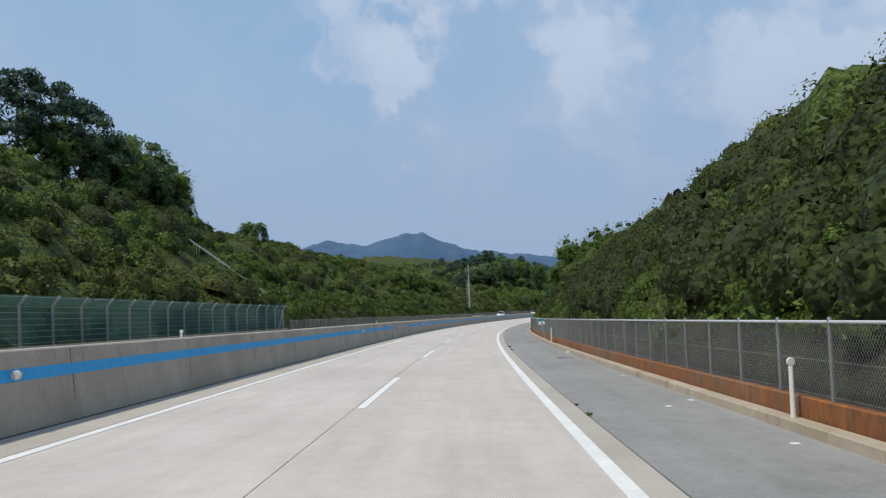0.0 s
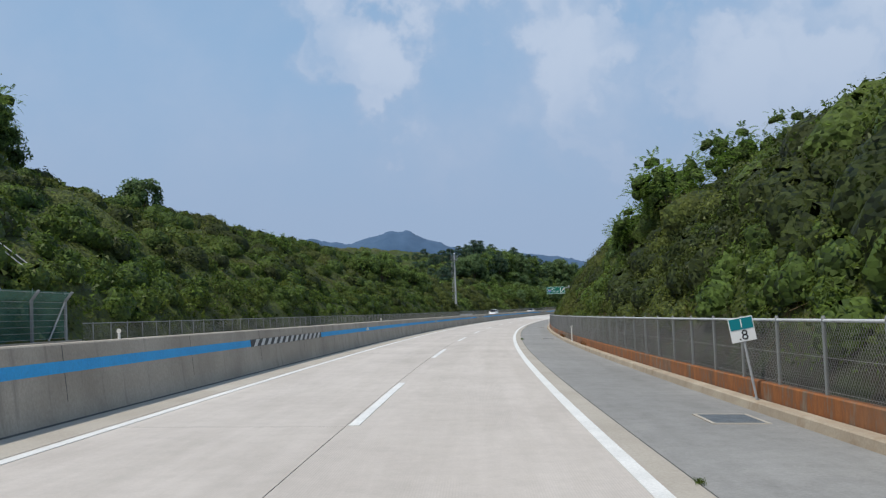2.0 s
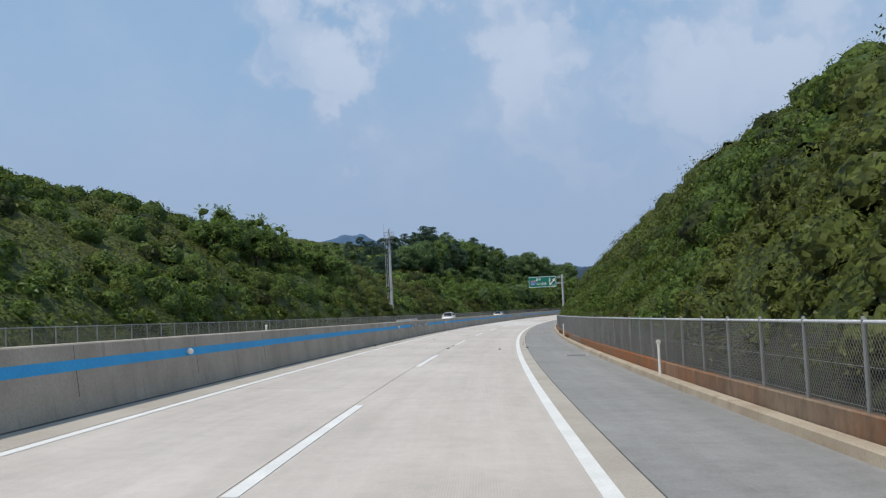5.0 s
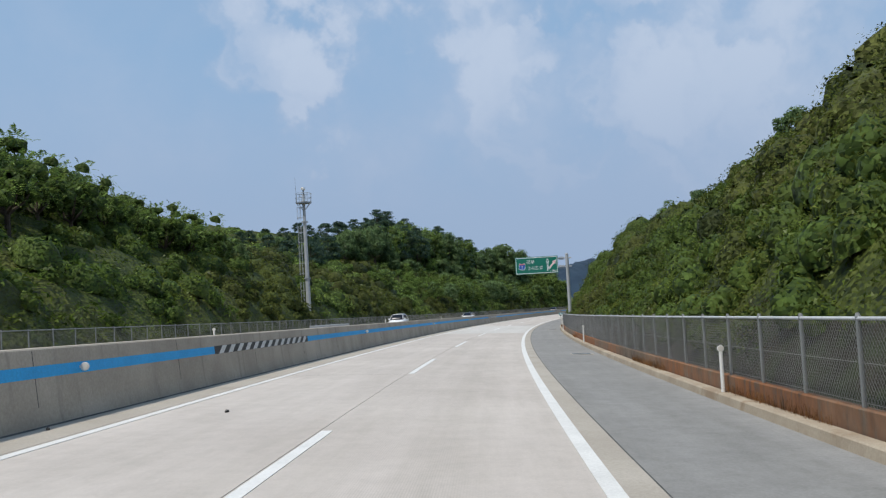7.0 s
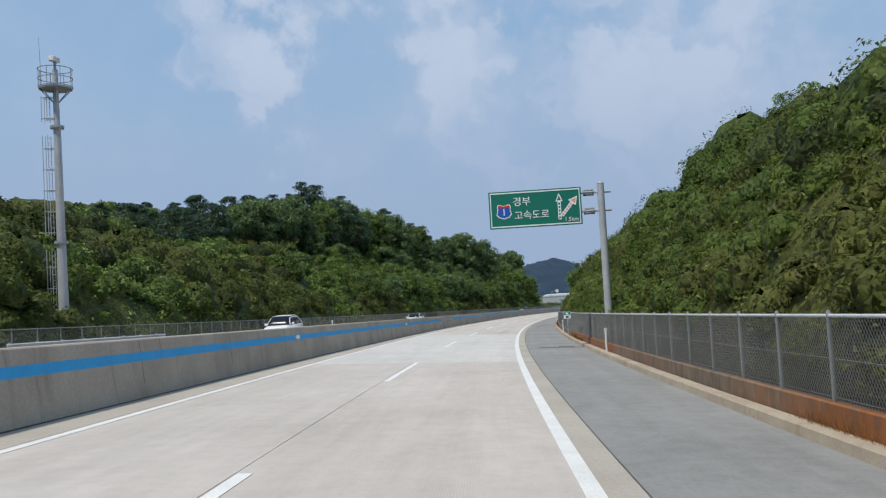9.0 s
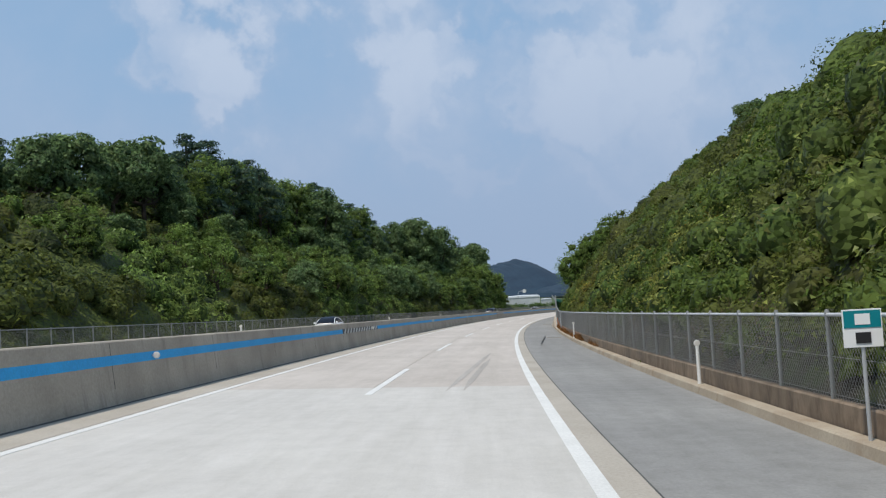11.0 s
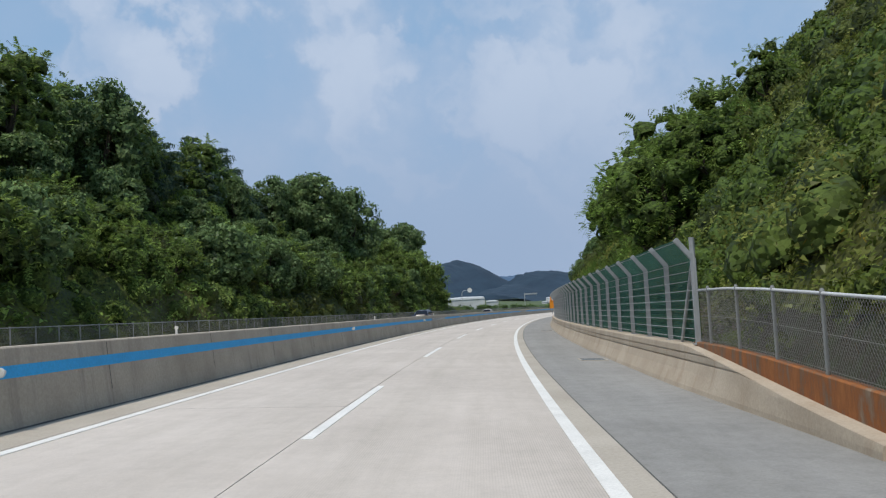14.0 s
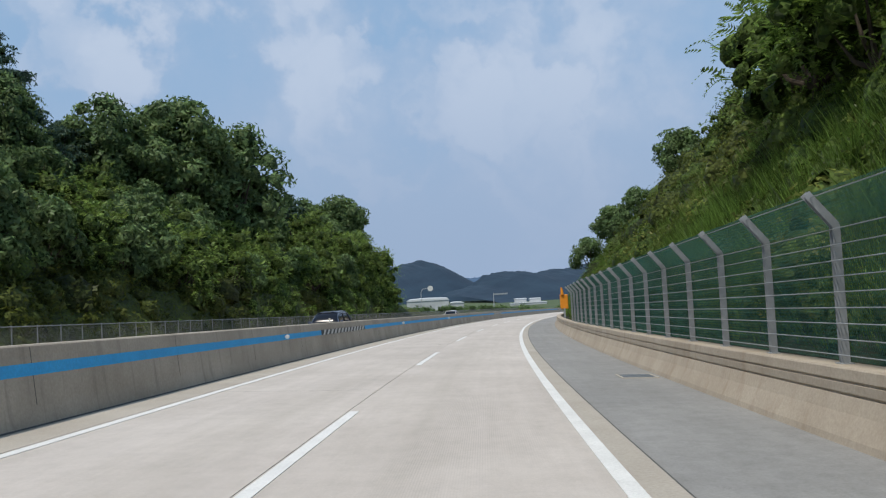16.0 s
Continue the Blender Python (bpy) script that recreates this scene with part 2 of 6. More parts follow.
def leaf(name, dark, light, tint, patch=0.09, through=0.36):
    """Foliage: each leaf its own shade, with broad patches of another tint, a little light through it."""
    m = bpy.data.materials.new(name)
    m.use_nodes = True
    nt = m.node_tree
    nt.nodes.clear()
    out = node(m, "ShaderNodeOutputMaterial")
    geo = node(m, "ShaderNodeNewGeometry")
    c = ramp(m, geo.outputs["Random Per Island"], [(0.0, tuple(0.62 * x for x in dark)), (0.55, mean(dark, light)), (1.0, tuple(1.3 * x for x in light))])
    v = coords(m)
    p = ramp(m, noise_tex(m, v, patch, 4, 0.6), [(0.44, (0, 0, 0)), (0.66, (1, 1, 1))])
    c = mixed(m, p, c, mixed(m, 0.65, c, tint))
    # clump-sized noise puts bright bush tops and dark hollows into the colour
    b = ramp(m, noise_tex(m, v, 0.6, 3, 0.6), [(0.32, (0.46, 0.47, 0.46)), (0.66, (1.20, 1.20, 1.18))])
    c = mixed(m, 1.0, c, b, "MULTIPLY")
    d = node(m, "ShaderNodeBsdfDiffuse")
    t = node(m, "ShaderNodeBsdfTranslucent")
    g = node(m, "ShaderNodeBsdfGlossy", Roughness=0.45)
    g.inputs["Color"].default_value = (0.6, 0.65, 0.6, 1)
    x = node(m, "ShaderNodeMixShader", Fac=through)
    y = node(m, "ShaderNodeMixShader", Fac=0.02)
    link(m, c, d.inputs["Color"])
    link(m, c, t.inputs["Color"])
    link(m, d.outputs[0], x.inputs[1])
    link(m, t.outputs[0], x.inputs[2])
    link(m, x.outputs[0], y.inputs[1])
    link(m, g.outputs[0], y.inputs[2])
    link(m, y.outputs[0], out.inputs["Surface"])
    return m


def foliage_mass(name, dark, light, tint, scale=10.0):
    """The inside of a bush: close small leaves, each with its own tone and its own tilt; dark cells stand in for shaded
    gaps.
    """
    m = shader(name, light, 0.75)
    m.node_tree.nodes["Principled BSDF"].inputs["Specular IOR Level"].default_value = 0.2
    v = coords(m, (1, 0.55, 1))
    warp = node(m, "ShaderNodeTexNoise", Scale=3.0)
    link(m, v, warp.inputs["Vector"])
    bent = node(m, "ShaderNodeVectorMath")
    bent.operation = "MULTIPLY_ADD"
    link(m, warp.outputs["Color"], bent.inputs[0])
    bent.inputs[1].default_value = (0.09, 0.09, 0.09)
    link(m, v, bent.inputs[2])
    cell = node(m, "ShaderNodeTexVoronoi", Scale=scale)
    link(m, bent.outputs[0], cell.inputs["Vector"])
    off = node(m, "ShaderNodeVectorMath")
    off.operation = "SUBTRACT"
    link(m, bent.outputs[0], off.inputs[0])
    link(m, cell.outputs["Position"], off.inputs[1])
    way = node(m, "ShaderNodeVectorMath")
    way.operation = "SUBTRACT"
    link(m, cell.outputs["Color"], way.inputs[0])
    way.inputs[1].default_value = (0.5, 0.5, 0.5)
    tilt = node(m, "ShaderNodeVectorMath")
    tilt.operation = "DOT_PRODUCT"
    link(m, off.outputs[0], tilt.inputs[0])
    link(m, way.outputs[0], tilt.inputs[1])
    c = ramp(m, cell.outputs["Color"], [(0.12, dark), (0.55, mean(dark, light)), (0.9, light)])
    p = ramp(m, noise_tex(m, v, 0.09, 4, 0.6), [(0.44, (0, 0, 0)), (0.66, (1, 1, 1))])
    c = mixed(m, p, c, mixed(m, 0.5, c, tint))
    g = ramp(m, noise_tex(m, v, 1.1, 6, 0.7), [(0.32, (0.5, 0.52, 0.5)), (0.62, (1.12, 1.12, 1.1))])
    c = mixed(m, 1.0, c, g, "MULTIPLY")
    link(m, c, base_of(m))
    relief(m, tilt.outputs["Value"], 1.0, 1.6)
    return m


def mean(a, b):
    return tuple(0.35 * x + 0.65 * y for x, y in zip(a, b))


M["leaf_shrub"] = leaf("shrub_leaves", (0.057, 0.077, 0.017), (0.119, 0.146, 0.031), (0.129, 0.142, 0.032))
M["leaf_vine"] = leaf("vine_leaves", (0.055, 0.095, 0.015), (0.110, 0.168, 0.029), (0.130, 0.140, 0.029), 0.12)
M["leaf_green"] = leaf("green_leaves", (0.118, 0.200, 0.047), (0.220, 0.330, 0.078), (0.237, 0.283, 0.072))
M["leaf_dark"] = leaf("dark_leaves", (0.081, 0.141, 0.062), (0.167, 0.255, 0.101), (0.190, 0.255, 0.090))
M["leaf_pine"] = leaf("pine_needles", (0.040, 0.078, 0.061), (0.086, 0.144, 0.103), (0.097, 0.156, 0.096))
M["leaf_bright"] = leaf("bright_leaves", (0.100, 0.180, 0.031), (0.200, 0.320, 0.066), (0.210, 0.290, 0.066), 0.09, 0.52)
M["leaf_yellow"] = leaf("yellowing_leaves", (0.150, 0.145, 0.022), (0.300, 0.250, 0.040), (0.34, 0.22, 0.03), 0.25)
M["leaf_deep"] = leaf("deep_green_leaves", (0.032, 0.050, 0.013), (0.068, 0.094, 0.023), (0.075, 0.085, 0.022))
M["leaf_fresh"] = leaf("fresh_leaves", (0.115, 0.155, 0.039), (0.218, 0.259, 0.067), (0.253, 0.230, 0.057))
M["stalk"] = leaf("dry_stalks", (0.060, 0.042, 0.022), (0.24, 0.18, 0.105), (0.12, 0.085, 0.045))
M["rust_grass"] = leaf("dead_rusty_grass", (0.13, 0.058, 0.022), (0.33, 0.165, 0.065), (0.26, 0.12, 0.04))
M["fence_post"] = mineral("dull_fence_post", (0.20, 0.215, 0.22), (0.29, 0.305, 0.31), 1.5, 4, 0.6, 0.0)
# The dark colour of each mass paints the shade between leaves.
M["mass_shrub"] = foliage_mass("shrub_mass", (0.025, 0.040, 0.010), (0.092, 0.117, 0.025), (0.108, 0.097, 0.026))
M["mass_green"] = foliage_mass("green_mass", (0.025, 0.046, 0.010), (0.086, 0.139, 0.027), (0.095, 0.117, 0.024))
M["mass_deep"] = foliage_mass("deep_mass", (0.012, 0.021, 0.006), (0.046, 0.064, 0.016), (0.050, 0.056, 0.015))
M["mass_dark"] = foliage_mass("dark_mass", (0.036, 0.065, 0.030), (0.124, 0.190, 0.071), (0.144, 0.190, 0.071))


def soil():
    m = shader("undergrowth_soil", (0.05, 0.05, 0.03), 0.95)
    v = coords(m)
    a = ramp(m, noise_tex(m, v, 0.5, 6, 0.65), [(0.3, (0.018, 0.030, 0.009)), (0.62, (0.04, 0.058, 0.016)), (0.85, (0.085, 0.07, 0.035))])
    link(m, a, base_of(m))
    relief(m, noise_tex(m, v, 4.0, 8, 0.75), 1.0, 0.5)
    return m


M["soil"] = soil()


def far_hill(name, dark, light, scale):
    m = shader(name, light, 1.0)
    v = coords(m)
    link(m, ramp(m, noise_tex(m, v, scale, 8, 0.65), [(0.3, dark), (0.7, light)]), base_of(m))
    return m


# Wooded hills carry a blue haze tint in their base colour.
M["hill_near"] = far_hill("hazed_wooded_hill", (0.007, 0.022, 0.044), (0.018, 0.042, 0.070), 0.035)
# Mountain blue is the haze of distance, painted into the base colour.
M["hill_far"] = far_hill("hazed_distant_mountain", (0.038, 0.082, 0.150), (0.058, 0.110, 0.190), 0.02)
M["plain"] = far_hill("valley_ground", (0.05, 0.08, 0.03), (0.09, 0.12, 0.05), 0.02)

# ---- the road's line: curvature over distance, integrated once ----
KNOTS_S = [-60, 0, 40, 80, 130, 190, 260, 350, 450, 900]
KNOTS_K = [0.000154, 0.000154, 0.000689, 0.001032, 0.000977, 0.00102, 0.001017, 0.001028, 0.001005, 0.001005]
AX = np.arange(-60.0, 901.0, 1.0)
_k = np.interp(AX, KNOTS_S, KNOTS_K)
PSI = np.cumsum(_k)
PSI -= PSI[60]
CX, CY = np.cumsum(np.sin(PSI)), np.cumsum(np.cos(PSI))
CX, CY = CX - CX[60], CY - CY[60]
CZ = np.cumsum(np.tan(np.radians(np.interp(AX, [0, 350], [-2.34, -1.66]))))
CZ -= CZ[60]


def bank(s):
    return np.tan(np.radians(np.interp(s, [0, 60, 130], [1.3, 1.8, 2.15])))


def at(s, d, z=0.0):
    """World place at distance s along the lane line, d to the right of it, z above the banked road plane. Takes arrays."""
    s, d, z = np.broadcast_arrays(np.asarray(s, float), np.asarray(d, float), np.asarray(z, float))
    p = np.interp(s, AX, PSI)
    zz = np.interp(s, AX, CZ) - np.clip(d, -18, 8) * bank(s) + z
    return np.stack([np.interp(s, AX, CX) + d * np.cos(p), np.interp(s, AX, CY) - d * np.sin(p), zz], -1)


def heading(s):
    """Rotation about z, in degrees, that turns +y along the road."""
    return -math.degrees(float(np.interp(s, AX, PSI)))


def stand(s, d, z=0.0, turn=0.0):
    x, y, zz = at(s, d, z)
    return pose(x, y, zz, 0, 0, heading(s) + turn)


# ---- mesh helpers ----
def mesh_ob(name, verts, faces, mat, parent=None, label="", smooth=False):
    me = bpy.data.meshes.new(name)
    me.from_pydata([tuple(v) for v in verts], [], faces)
    me.materials.append(mat)
    if smooth:
        me.shade_smooth()
    ob = new(name, me)
    if parent is not None:
        ob.parent = parent
    if label:
        tagged(ob, label)
    return ob


def fast_mesh(name, co, faces, mat, parent=None, smooth=False):
    """A mesh of many faces from arrays: one array of triangles or quads, or a list of such arrays."""
    me = bpy.data.meshes.new(name)
    groups = faces if isinstance(faces, list) else [faces]
    loops = np.concatenate([np.asarray(g, np.int32).ravel() for g in groups])
    sizes = np.concatenate([np.full(len(g), g.shape[1], np.int32) for g in groups])
    me.vertices.add(len(co))
    me.vertices.foreach_set("co", np.ascontiguousarray(co, np.float32).ravel())
    me.loops.add(len(loops))
    me.loops.foreach_set("vertex_index", loops)
    me.polygons.add(len(sizes))
    me.polygons.foreach_set("loop_start", (np.cumsum(sizes) - sizes).astype(np.int32))
    me.update(calc_edges=True)
    if smooth:
        me.shade_smooth()
    me.materials.append(mat)
    ob = new(name, me)
    if parent is not None:
        ob.parent = parent
    return ob


def part(name, bm, mat, parent=None, label="", smooth=False):
    me = bpy.data.meshes.new(name)
    bm.to_mesh(me)
    bm.free()
    if smooth:
        me.shade_smooth()
    me.materials.append(mat)
    ob = new(name, me)
    if parent is not None:
        ob.parent = parent
    if label:
        tagged(ob, label)
    return ob


def level(s):
    return 0.0 * s


def climb(s):
    """Rise of the low wall and its fence towards the parapet."""
    f = np.clip((s - 308.5) / 13.0, 0, 1)
    return 0.47 * f * f * (3 - 2 * f)


def sweep(name, profile, s0, s1, mat, step=2.0, closed=True, parent=None, label="", smooth=False, rise=level):
    """A profile of (d, z) corners drawn along the road from s0 to s1."""
    n = max(2, int(round((s1 - s0) / step)) + 1)
    ss = np.linspace(s0, s1, n)
    d = np.array([p[0] for p in profile])
    z = np.array([p[1] for p in profile])
    k = len(profile)
    co = at(ss[:, None], d[None, :], z[None, :] + rise(ss)[:, None] * (z[None, :] > 0)).reshape(-1, 3)
    faces = []
    for i in range(n - 1):
        for j in range(k if closed else k - 1):
            a, b = i * k + j, i * k + (j + 1) % k
            faces.append((a, b, b + k, a + k))
    if closed:
        faces.append(tuple(range(k)))
        faces.append(tuple(reversed(range((n - 1) * k, n * k))))
    ob = mesh_ob(name, co, faces, mat, parent, label, smooth)
    bm = bmesh.new()
    bm.from_mesh(ob.data)
    bmesh.ops.recalc_face_normals(bm, faces=bm.faces)
    bm.to_mesh(ob.data)
    bm.free()
    # texture coordinates in metres: across and along the road
    me = ob.data
    uv = me.uv_layers.new(name="along")
    vi = np.zeros(len(me.loops), np.int32)
    me.loops.foreach_get("vertex_index", vi)
    uv.data.foreach_set("uv", np.stack([d[vi % k] + 0.3 * z[vi % k], ss[vi // k]], -1).astype(np.float32).ravel())
    return ob


def box(bm, x0, x1, y0, y1, z0, z1, bevel=0.0):
    r = bmesh.ops.create_cube(bm, size=1.0, matrix=Matrix.Translation(((x0 + x1) / 2, (y0 + y1) / 2, (z0 + z1) / 2)) @ Matrix.Diagonal((x1 - x0, y1 - y0, z1 - z0, 1)))
    if bevel:
        es = list({e for v in r["verts"] for e in v.link_edges})
        bmesh.ops.bevel(bm, geom=es, offset=bevel, segments=2, affect="EDGES", profile=0.5)
    return bm


def tube(bm, a, b, r0, r1=None, seg=10):
    a, b = Vector(a), Vector(b)
    r1 = r0 if r1 is None else r1
    q = (b - a).to_track_quat("Z", "Y").to_matrix().to_4x4()
    bmesh.ops.create_cone(bm, cap_ends=True, segments=seg, radius1=r0, radius2=r1, depth=(b - a).length, matrix=Matrix.Translation((a + b) / 2) @ q)
    return bm


# ---- carriageway ----
S0, S1 = -30.0, 640.0
NET0, NET1 = 322.2, 470.0                  # screen fence on the parapet
RAMP0 = 313.3                              # kerb starts to rise into the parapet

road = tagged(new("road"), "pale grey concrete motorway carriageway with white lines", "road", kind="structure")
sweep("lane", [(-3.72, 0), (-0.125, 0), (-0.125, -0.3), (-3.72, -0.3)], S0, S1, M["road"], 4, parent=road)
sweep("lane", [(-0.113, 0), (3.60, 0), (3.60, -0.3), (-0.113, -0.3)], S0, S1, M["road"], 4, parent=road)
sweep("edge_strip", [(3.60, 0), (3.96, 0), (3.96, -0.3), (3.60, -0.3)], S0, S1, M["road_edge"], 4, parent=road, label="tan concrete edge strip")
sweep("joint", [(-0.125, -0.008), (-0.113, -0.008), (-0.113, -0.1), (-0.125, -0.1)], S0, S1, M["joint"], 4, parent=road)
sweep("joint", [(3.96, -0.006), (3.985, -0.006), (3.985, -0.1), (3.96, -0.1)], S0, S1, M["joint"], 4, parent=road, label="dark sealed joint")
sweep("gutter_strip", [(-4.68, 0.0), (-3.74, 0), (-3.74, -0.3), (-4.68, -0.3)], S0, S1, M["road_edge"], 4, parent=road)
sweep("joint", [(-3.74, -0.006), (-3.72, -0.006), (-3.72, -0.1), (-3.74, -0.1)], S0, S1, M["joint"], 4, parent=road)
shoulder = tagged(sweep("shoulder", [(3.985, -0.004), (6.6, -0.004), (6.6, -0.3), (3.985, -0.3)], S0, S1, M["asphalt"], 4),
                  "grey asphalt hard shoulder beside the concrete lanes", "road shoulder", kind="structure")
opposite = tagged(sweep("opposite_road", [(-16.6, 0), (-5.22, 0), (-5.22, -0.3), (-16.6, -0.3)], S0, S1, M["road"], 6),
                  "pale concrete carriageway beyond the median barrier", "road", kind="structure")


def line(d0, d1, s0, s1, name="edge_line"):
    sweep(name, [(d0, 0.008), (d1, 0.008), (d1, 0.0005), (d0, 0.0005)], s0, s1, M["paint"], 2.0, parent=road)



line(-3.665, -3.505, S0, S1)
line(3.405, 3.595, S0, S1)
sweep("new_slab", [(-3.7, 0.003), (3.59, 0.003), (3.59, -0.01), (-3.7, -0.01)], 223, 257, M["slab_new"], 3, parent=road, label="paler newer concrete slab")
for k in range(-3, 82, 4):
    for d0, d1 in ((-3.71, -0.13),) if k % 8 else ((-0.10, 3.59),):
        q = sweep("cross_joint", [(d0, 0.001), (d1, 0.001), (d1, -0.02), (d0, -0.02)], 6.0 * k + 1.2, 6.0 * k + 1.206, M["joint"], 1, parent=road)
for k in range(-2, 30):
    line(-0.08, 0.08, 15.3 + 20 * k, 23.3 + 20 * k, "lane_dash")

tagged(sweep("road_bed", [(-17.3, -0.32), (7.2, -0.32), (7.2, -26), (-17.3, -26)], S0, S1, M["soil"], 12), "earth embankment under the road", "ground", kind="structure")

# ---- median barrier: concrete, blue band, striped panels, reflectors ----
BAR = [(-4.63, -0.05), (-4.66, 0.06), (-4.70, 0.30), (-4.79, 1.21), (-4.81, 1.235), (-5.03, 1.235), (-5.05, 1.21), (-5.14, 0.30), (-5.18, 0.06), (-5.21, -0.05)]
barrier = tagged(sweep("median_barrier", BAR, S0, S1, M["barrier"], 3), "tall weathered grey concrete median barrier with blue band", "barrier", kind="structure")
sweep("foot_joint", [(-4.69, 0.02), (-4.635, 0.016), (-4.60, 0.003), (-4.60, -0.02), (-4.69, -0.02)], S0, S1, M["joint"], 4, parent=barrier, label="dark dirty joint along the foot")
STRIPES = [67.0 + 105.5 * k for k in range(6)]


def face_d(z):
    return -4.70 - (z - 0.30) * 0.09 / 0.91


def band(s0, s1, z0, z1, mat, name, label=""):
    n = max(2, int((s1 - s0) / 2) + 1)
    ss = np.linspace(s0, s1, n)
    a0, a1 = at(ss, face_d(z0) + 0.004, z0), at(ss, face_d(z1) + 0.004, z1)
    b0, b1 = at(ss, face_d(z0) - 0.01, z0), at(ss, face_d(z1) - 0.01, z1)
    co = np.concatenate([a0, a1, b1, b0])
    f = []
    for i in range(n - 1):
        f += [(i, i + 1, n + i + 1, n + i), (n + i, n + i + 1, 2 * n + i + 1, 2 * n + i), (3 * n + i, 3 * n + i + 1, i + 1, i)]
    f += [(0, n, 2 * n, 3 * n), (n - 1, 4 * n - 1, 3 * n - 1, 2 * n - 1)]
    return mesh_ob(name, co, f, mat, barrier, label)


Z0, Z1 = 0.765, 0.955
edges = [S0] + [e for s in STRIPES for e in (s, s + 10.3)]
for a, b in zip(edges[::2], edges[1::2]):
    band(a, b, Z0, Z1, M["blue"], "blue_band", "bright blue painted band")
band(edges[-1], S1, Z0, Z1, M["blue"], "blue_band")
for s in STRIPES:
    band(s, s + 10.3, Z0 - 0.01, Z1 + 0.01, M["black"], "warning_panel", "black panel with slanted white stripes")
    for k in range(13):
        u = s + 0.30 + 0.76 * k
        co = [at(u, face_d(Z0) + 0.008, Z0 - 0.005), at(u + 0.36, face_d(Z0) + 0.008, Z0 - 0.005), at(u + 0.72, face_d(Z1) + 0.008, Z1 + 0.005), at(u + 0.36, face_d(Z1) + 0.008, Z1 + 0.005)]
        co += [c - (at(u, 0.006, 0) - at(u, 0, 0)) for c in co]
        mesh_ob("stripe", co, [(0, 1, 2, 3), (4, 7, 6, 5), (0, 4, 5, 1), (1, 5, 6, 2), (2, 6, 7, 3), (3, 7, 4, 0)], M["white"], barrier)
# cast joints of the barrier
for k in range(0, 90):
    s = S0 + 6.0 * k + 2
    co = [at(s + ds, face_d(z) + 0.003, z) for z in (0.31, 1.20) for ds in (0, 0.018)] + [at(s + ds, face_d(z) - 0.02, z) for z in (0.31, 1.20) for ds in (0, 0.018)]
    mesh_ob("cast_joint", co, [(0, 1, 3, 2), (0, 4, 5, 1), (1, 5, 7, 3), (3, 7, 6, 2), (2, 6, 4, 0)], M["joint"], barrier)

# ---- kerb, stained gutter wall, parapet ----
kerb = tagged(sweep("kerb", [(6.51, -0.05), (6.54, 0.13), (6.57, 0.155), (6.78, 0.155), (6.78, -0.05)], S0, RAMP0, M["kerb"], 2), "sand-coloured concrete kerb along the shoulder", "kerb", kind="structure")
gutter_wall = tagged(sweep("gutter_wall", [(6.81, -0.2), (6.81, 0.44), (6.83, 0.46), (6.97, 0.46), (6.97, -0.2)], S0, NET0 + 0.2, M["wall"], 2, rise=climb), "low concrete wall streaked with orange rust stains", "wall", kind="structure")
tagged(sweep("gutter_bed", [(6.78, 0.05), (6.81, 0.05), (6.81, -0.1), (6.78, -0.1)], S0, NET0, M["road_edge"], 6), "dirty concrete gutter bed behind the kerb", "gutter", kind="structure")
PAR = [(6.33, -0.05), (6.37, 0.08), (6.50, 0.34), (6.56, 0.50), (6.57, 0.53), (6.60, 0.535), (6.60, 0.565), (6.575, 0.57), (6.58, 0.68), (6.61, 0.685), (6.61, 0.715), (6.585, 0.72), (6.60, 0.85), (6.62, 0.875), (7.06, 0.875), (7.08, 0.85), (7.1, -0.05)]


def parapet_mesh():
    k = len(PAR)
    ss = np.concatenate([np.linspace(RAMP0, NET0 + 0.4, 12), np.arange(NET0 + 2, S1 - 100, 2.0)])
    co = []
    for s in ss:
        f = min(1.0, max(0.0, (s - RAMP0) / (NET0 + 0.4 - RAMP0)))
        f = 0.8 * f + 0.2 * f * f * (3 - 2 * f)
        for d, z in PAR:
            zz = min(z, 0.155 + (0.875 - 0.155) * f)
            dd = 6.51 + (d - 6.51) * max(f, 0.15) if d < 6.8 else d
            co.append(at(s, dd if d < 6.8 else 6.80 + (d - 6.80) * max(f, 0.02), zz))
    n = len(ss)
    faces = []
    for i in range(n - 1):
        for j in range(k):
            a, b = i * k + j, i * k + (j + 1) % k
            faces.append((a, a + k, b + k, b))
    faces += [tuple(range(k)), tuple(reversed(range((n - 1) * k, n * k)))]
    return tagged(mesh_ob("parapet_wall", co, faces, M["parapet"]), "tan concrete parapet wall with two long grooves, ramped end", "wall", kind="structure")


parapet_mesh()

# ---- ground reaching the horizon, and distance ----
ground = tagged(mesh_ob("ground", [(-6000, -3000, -25.0), (6000, -3000, -25.0), (6000, 9000, -25.0), (-6000, 9000, -25.0)], [(0, 1, 2, 3)], M["plain"]), "flat green valley floor reaching the horizon", "ground", kind="structure")


def fbm(x, y, seed, octaves=5):
    return sum(noise.noise((x * 2 ** k + seed, y * 2 ** k, seed * 1.7)) / 2 ** k for k in range(octaves))


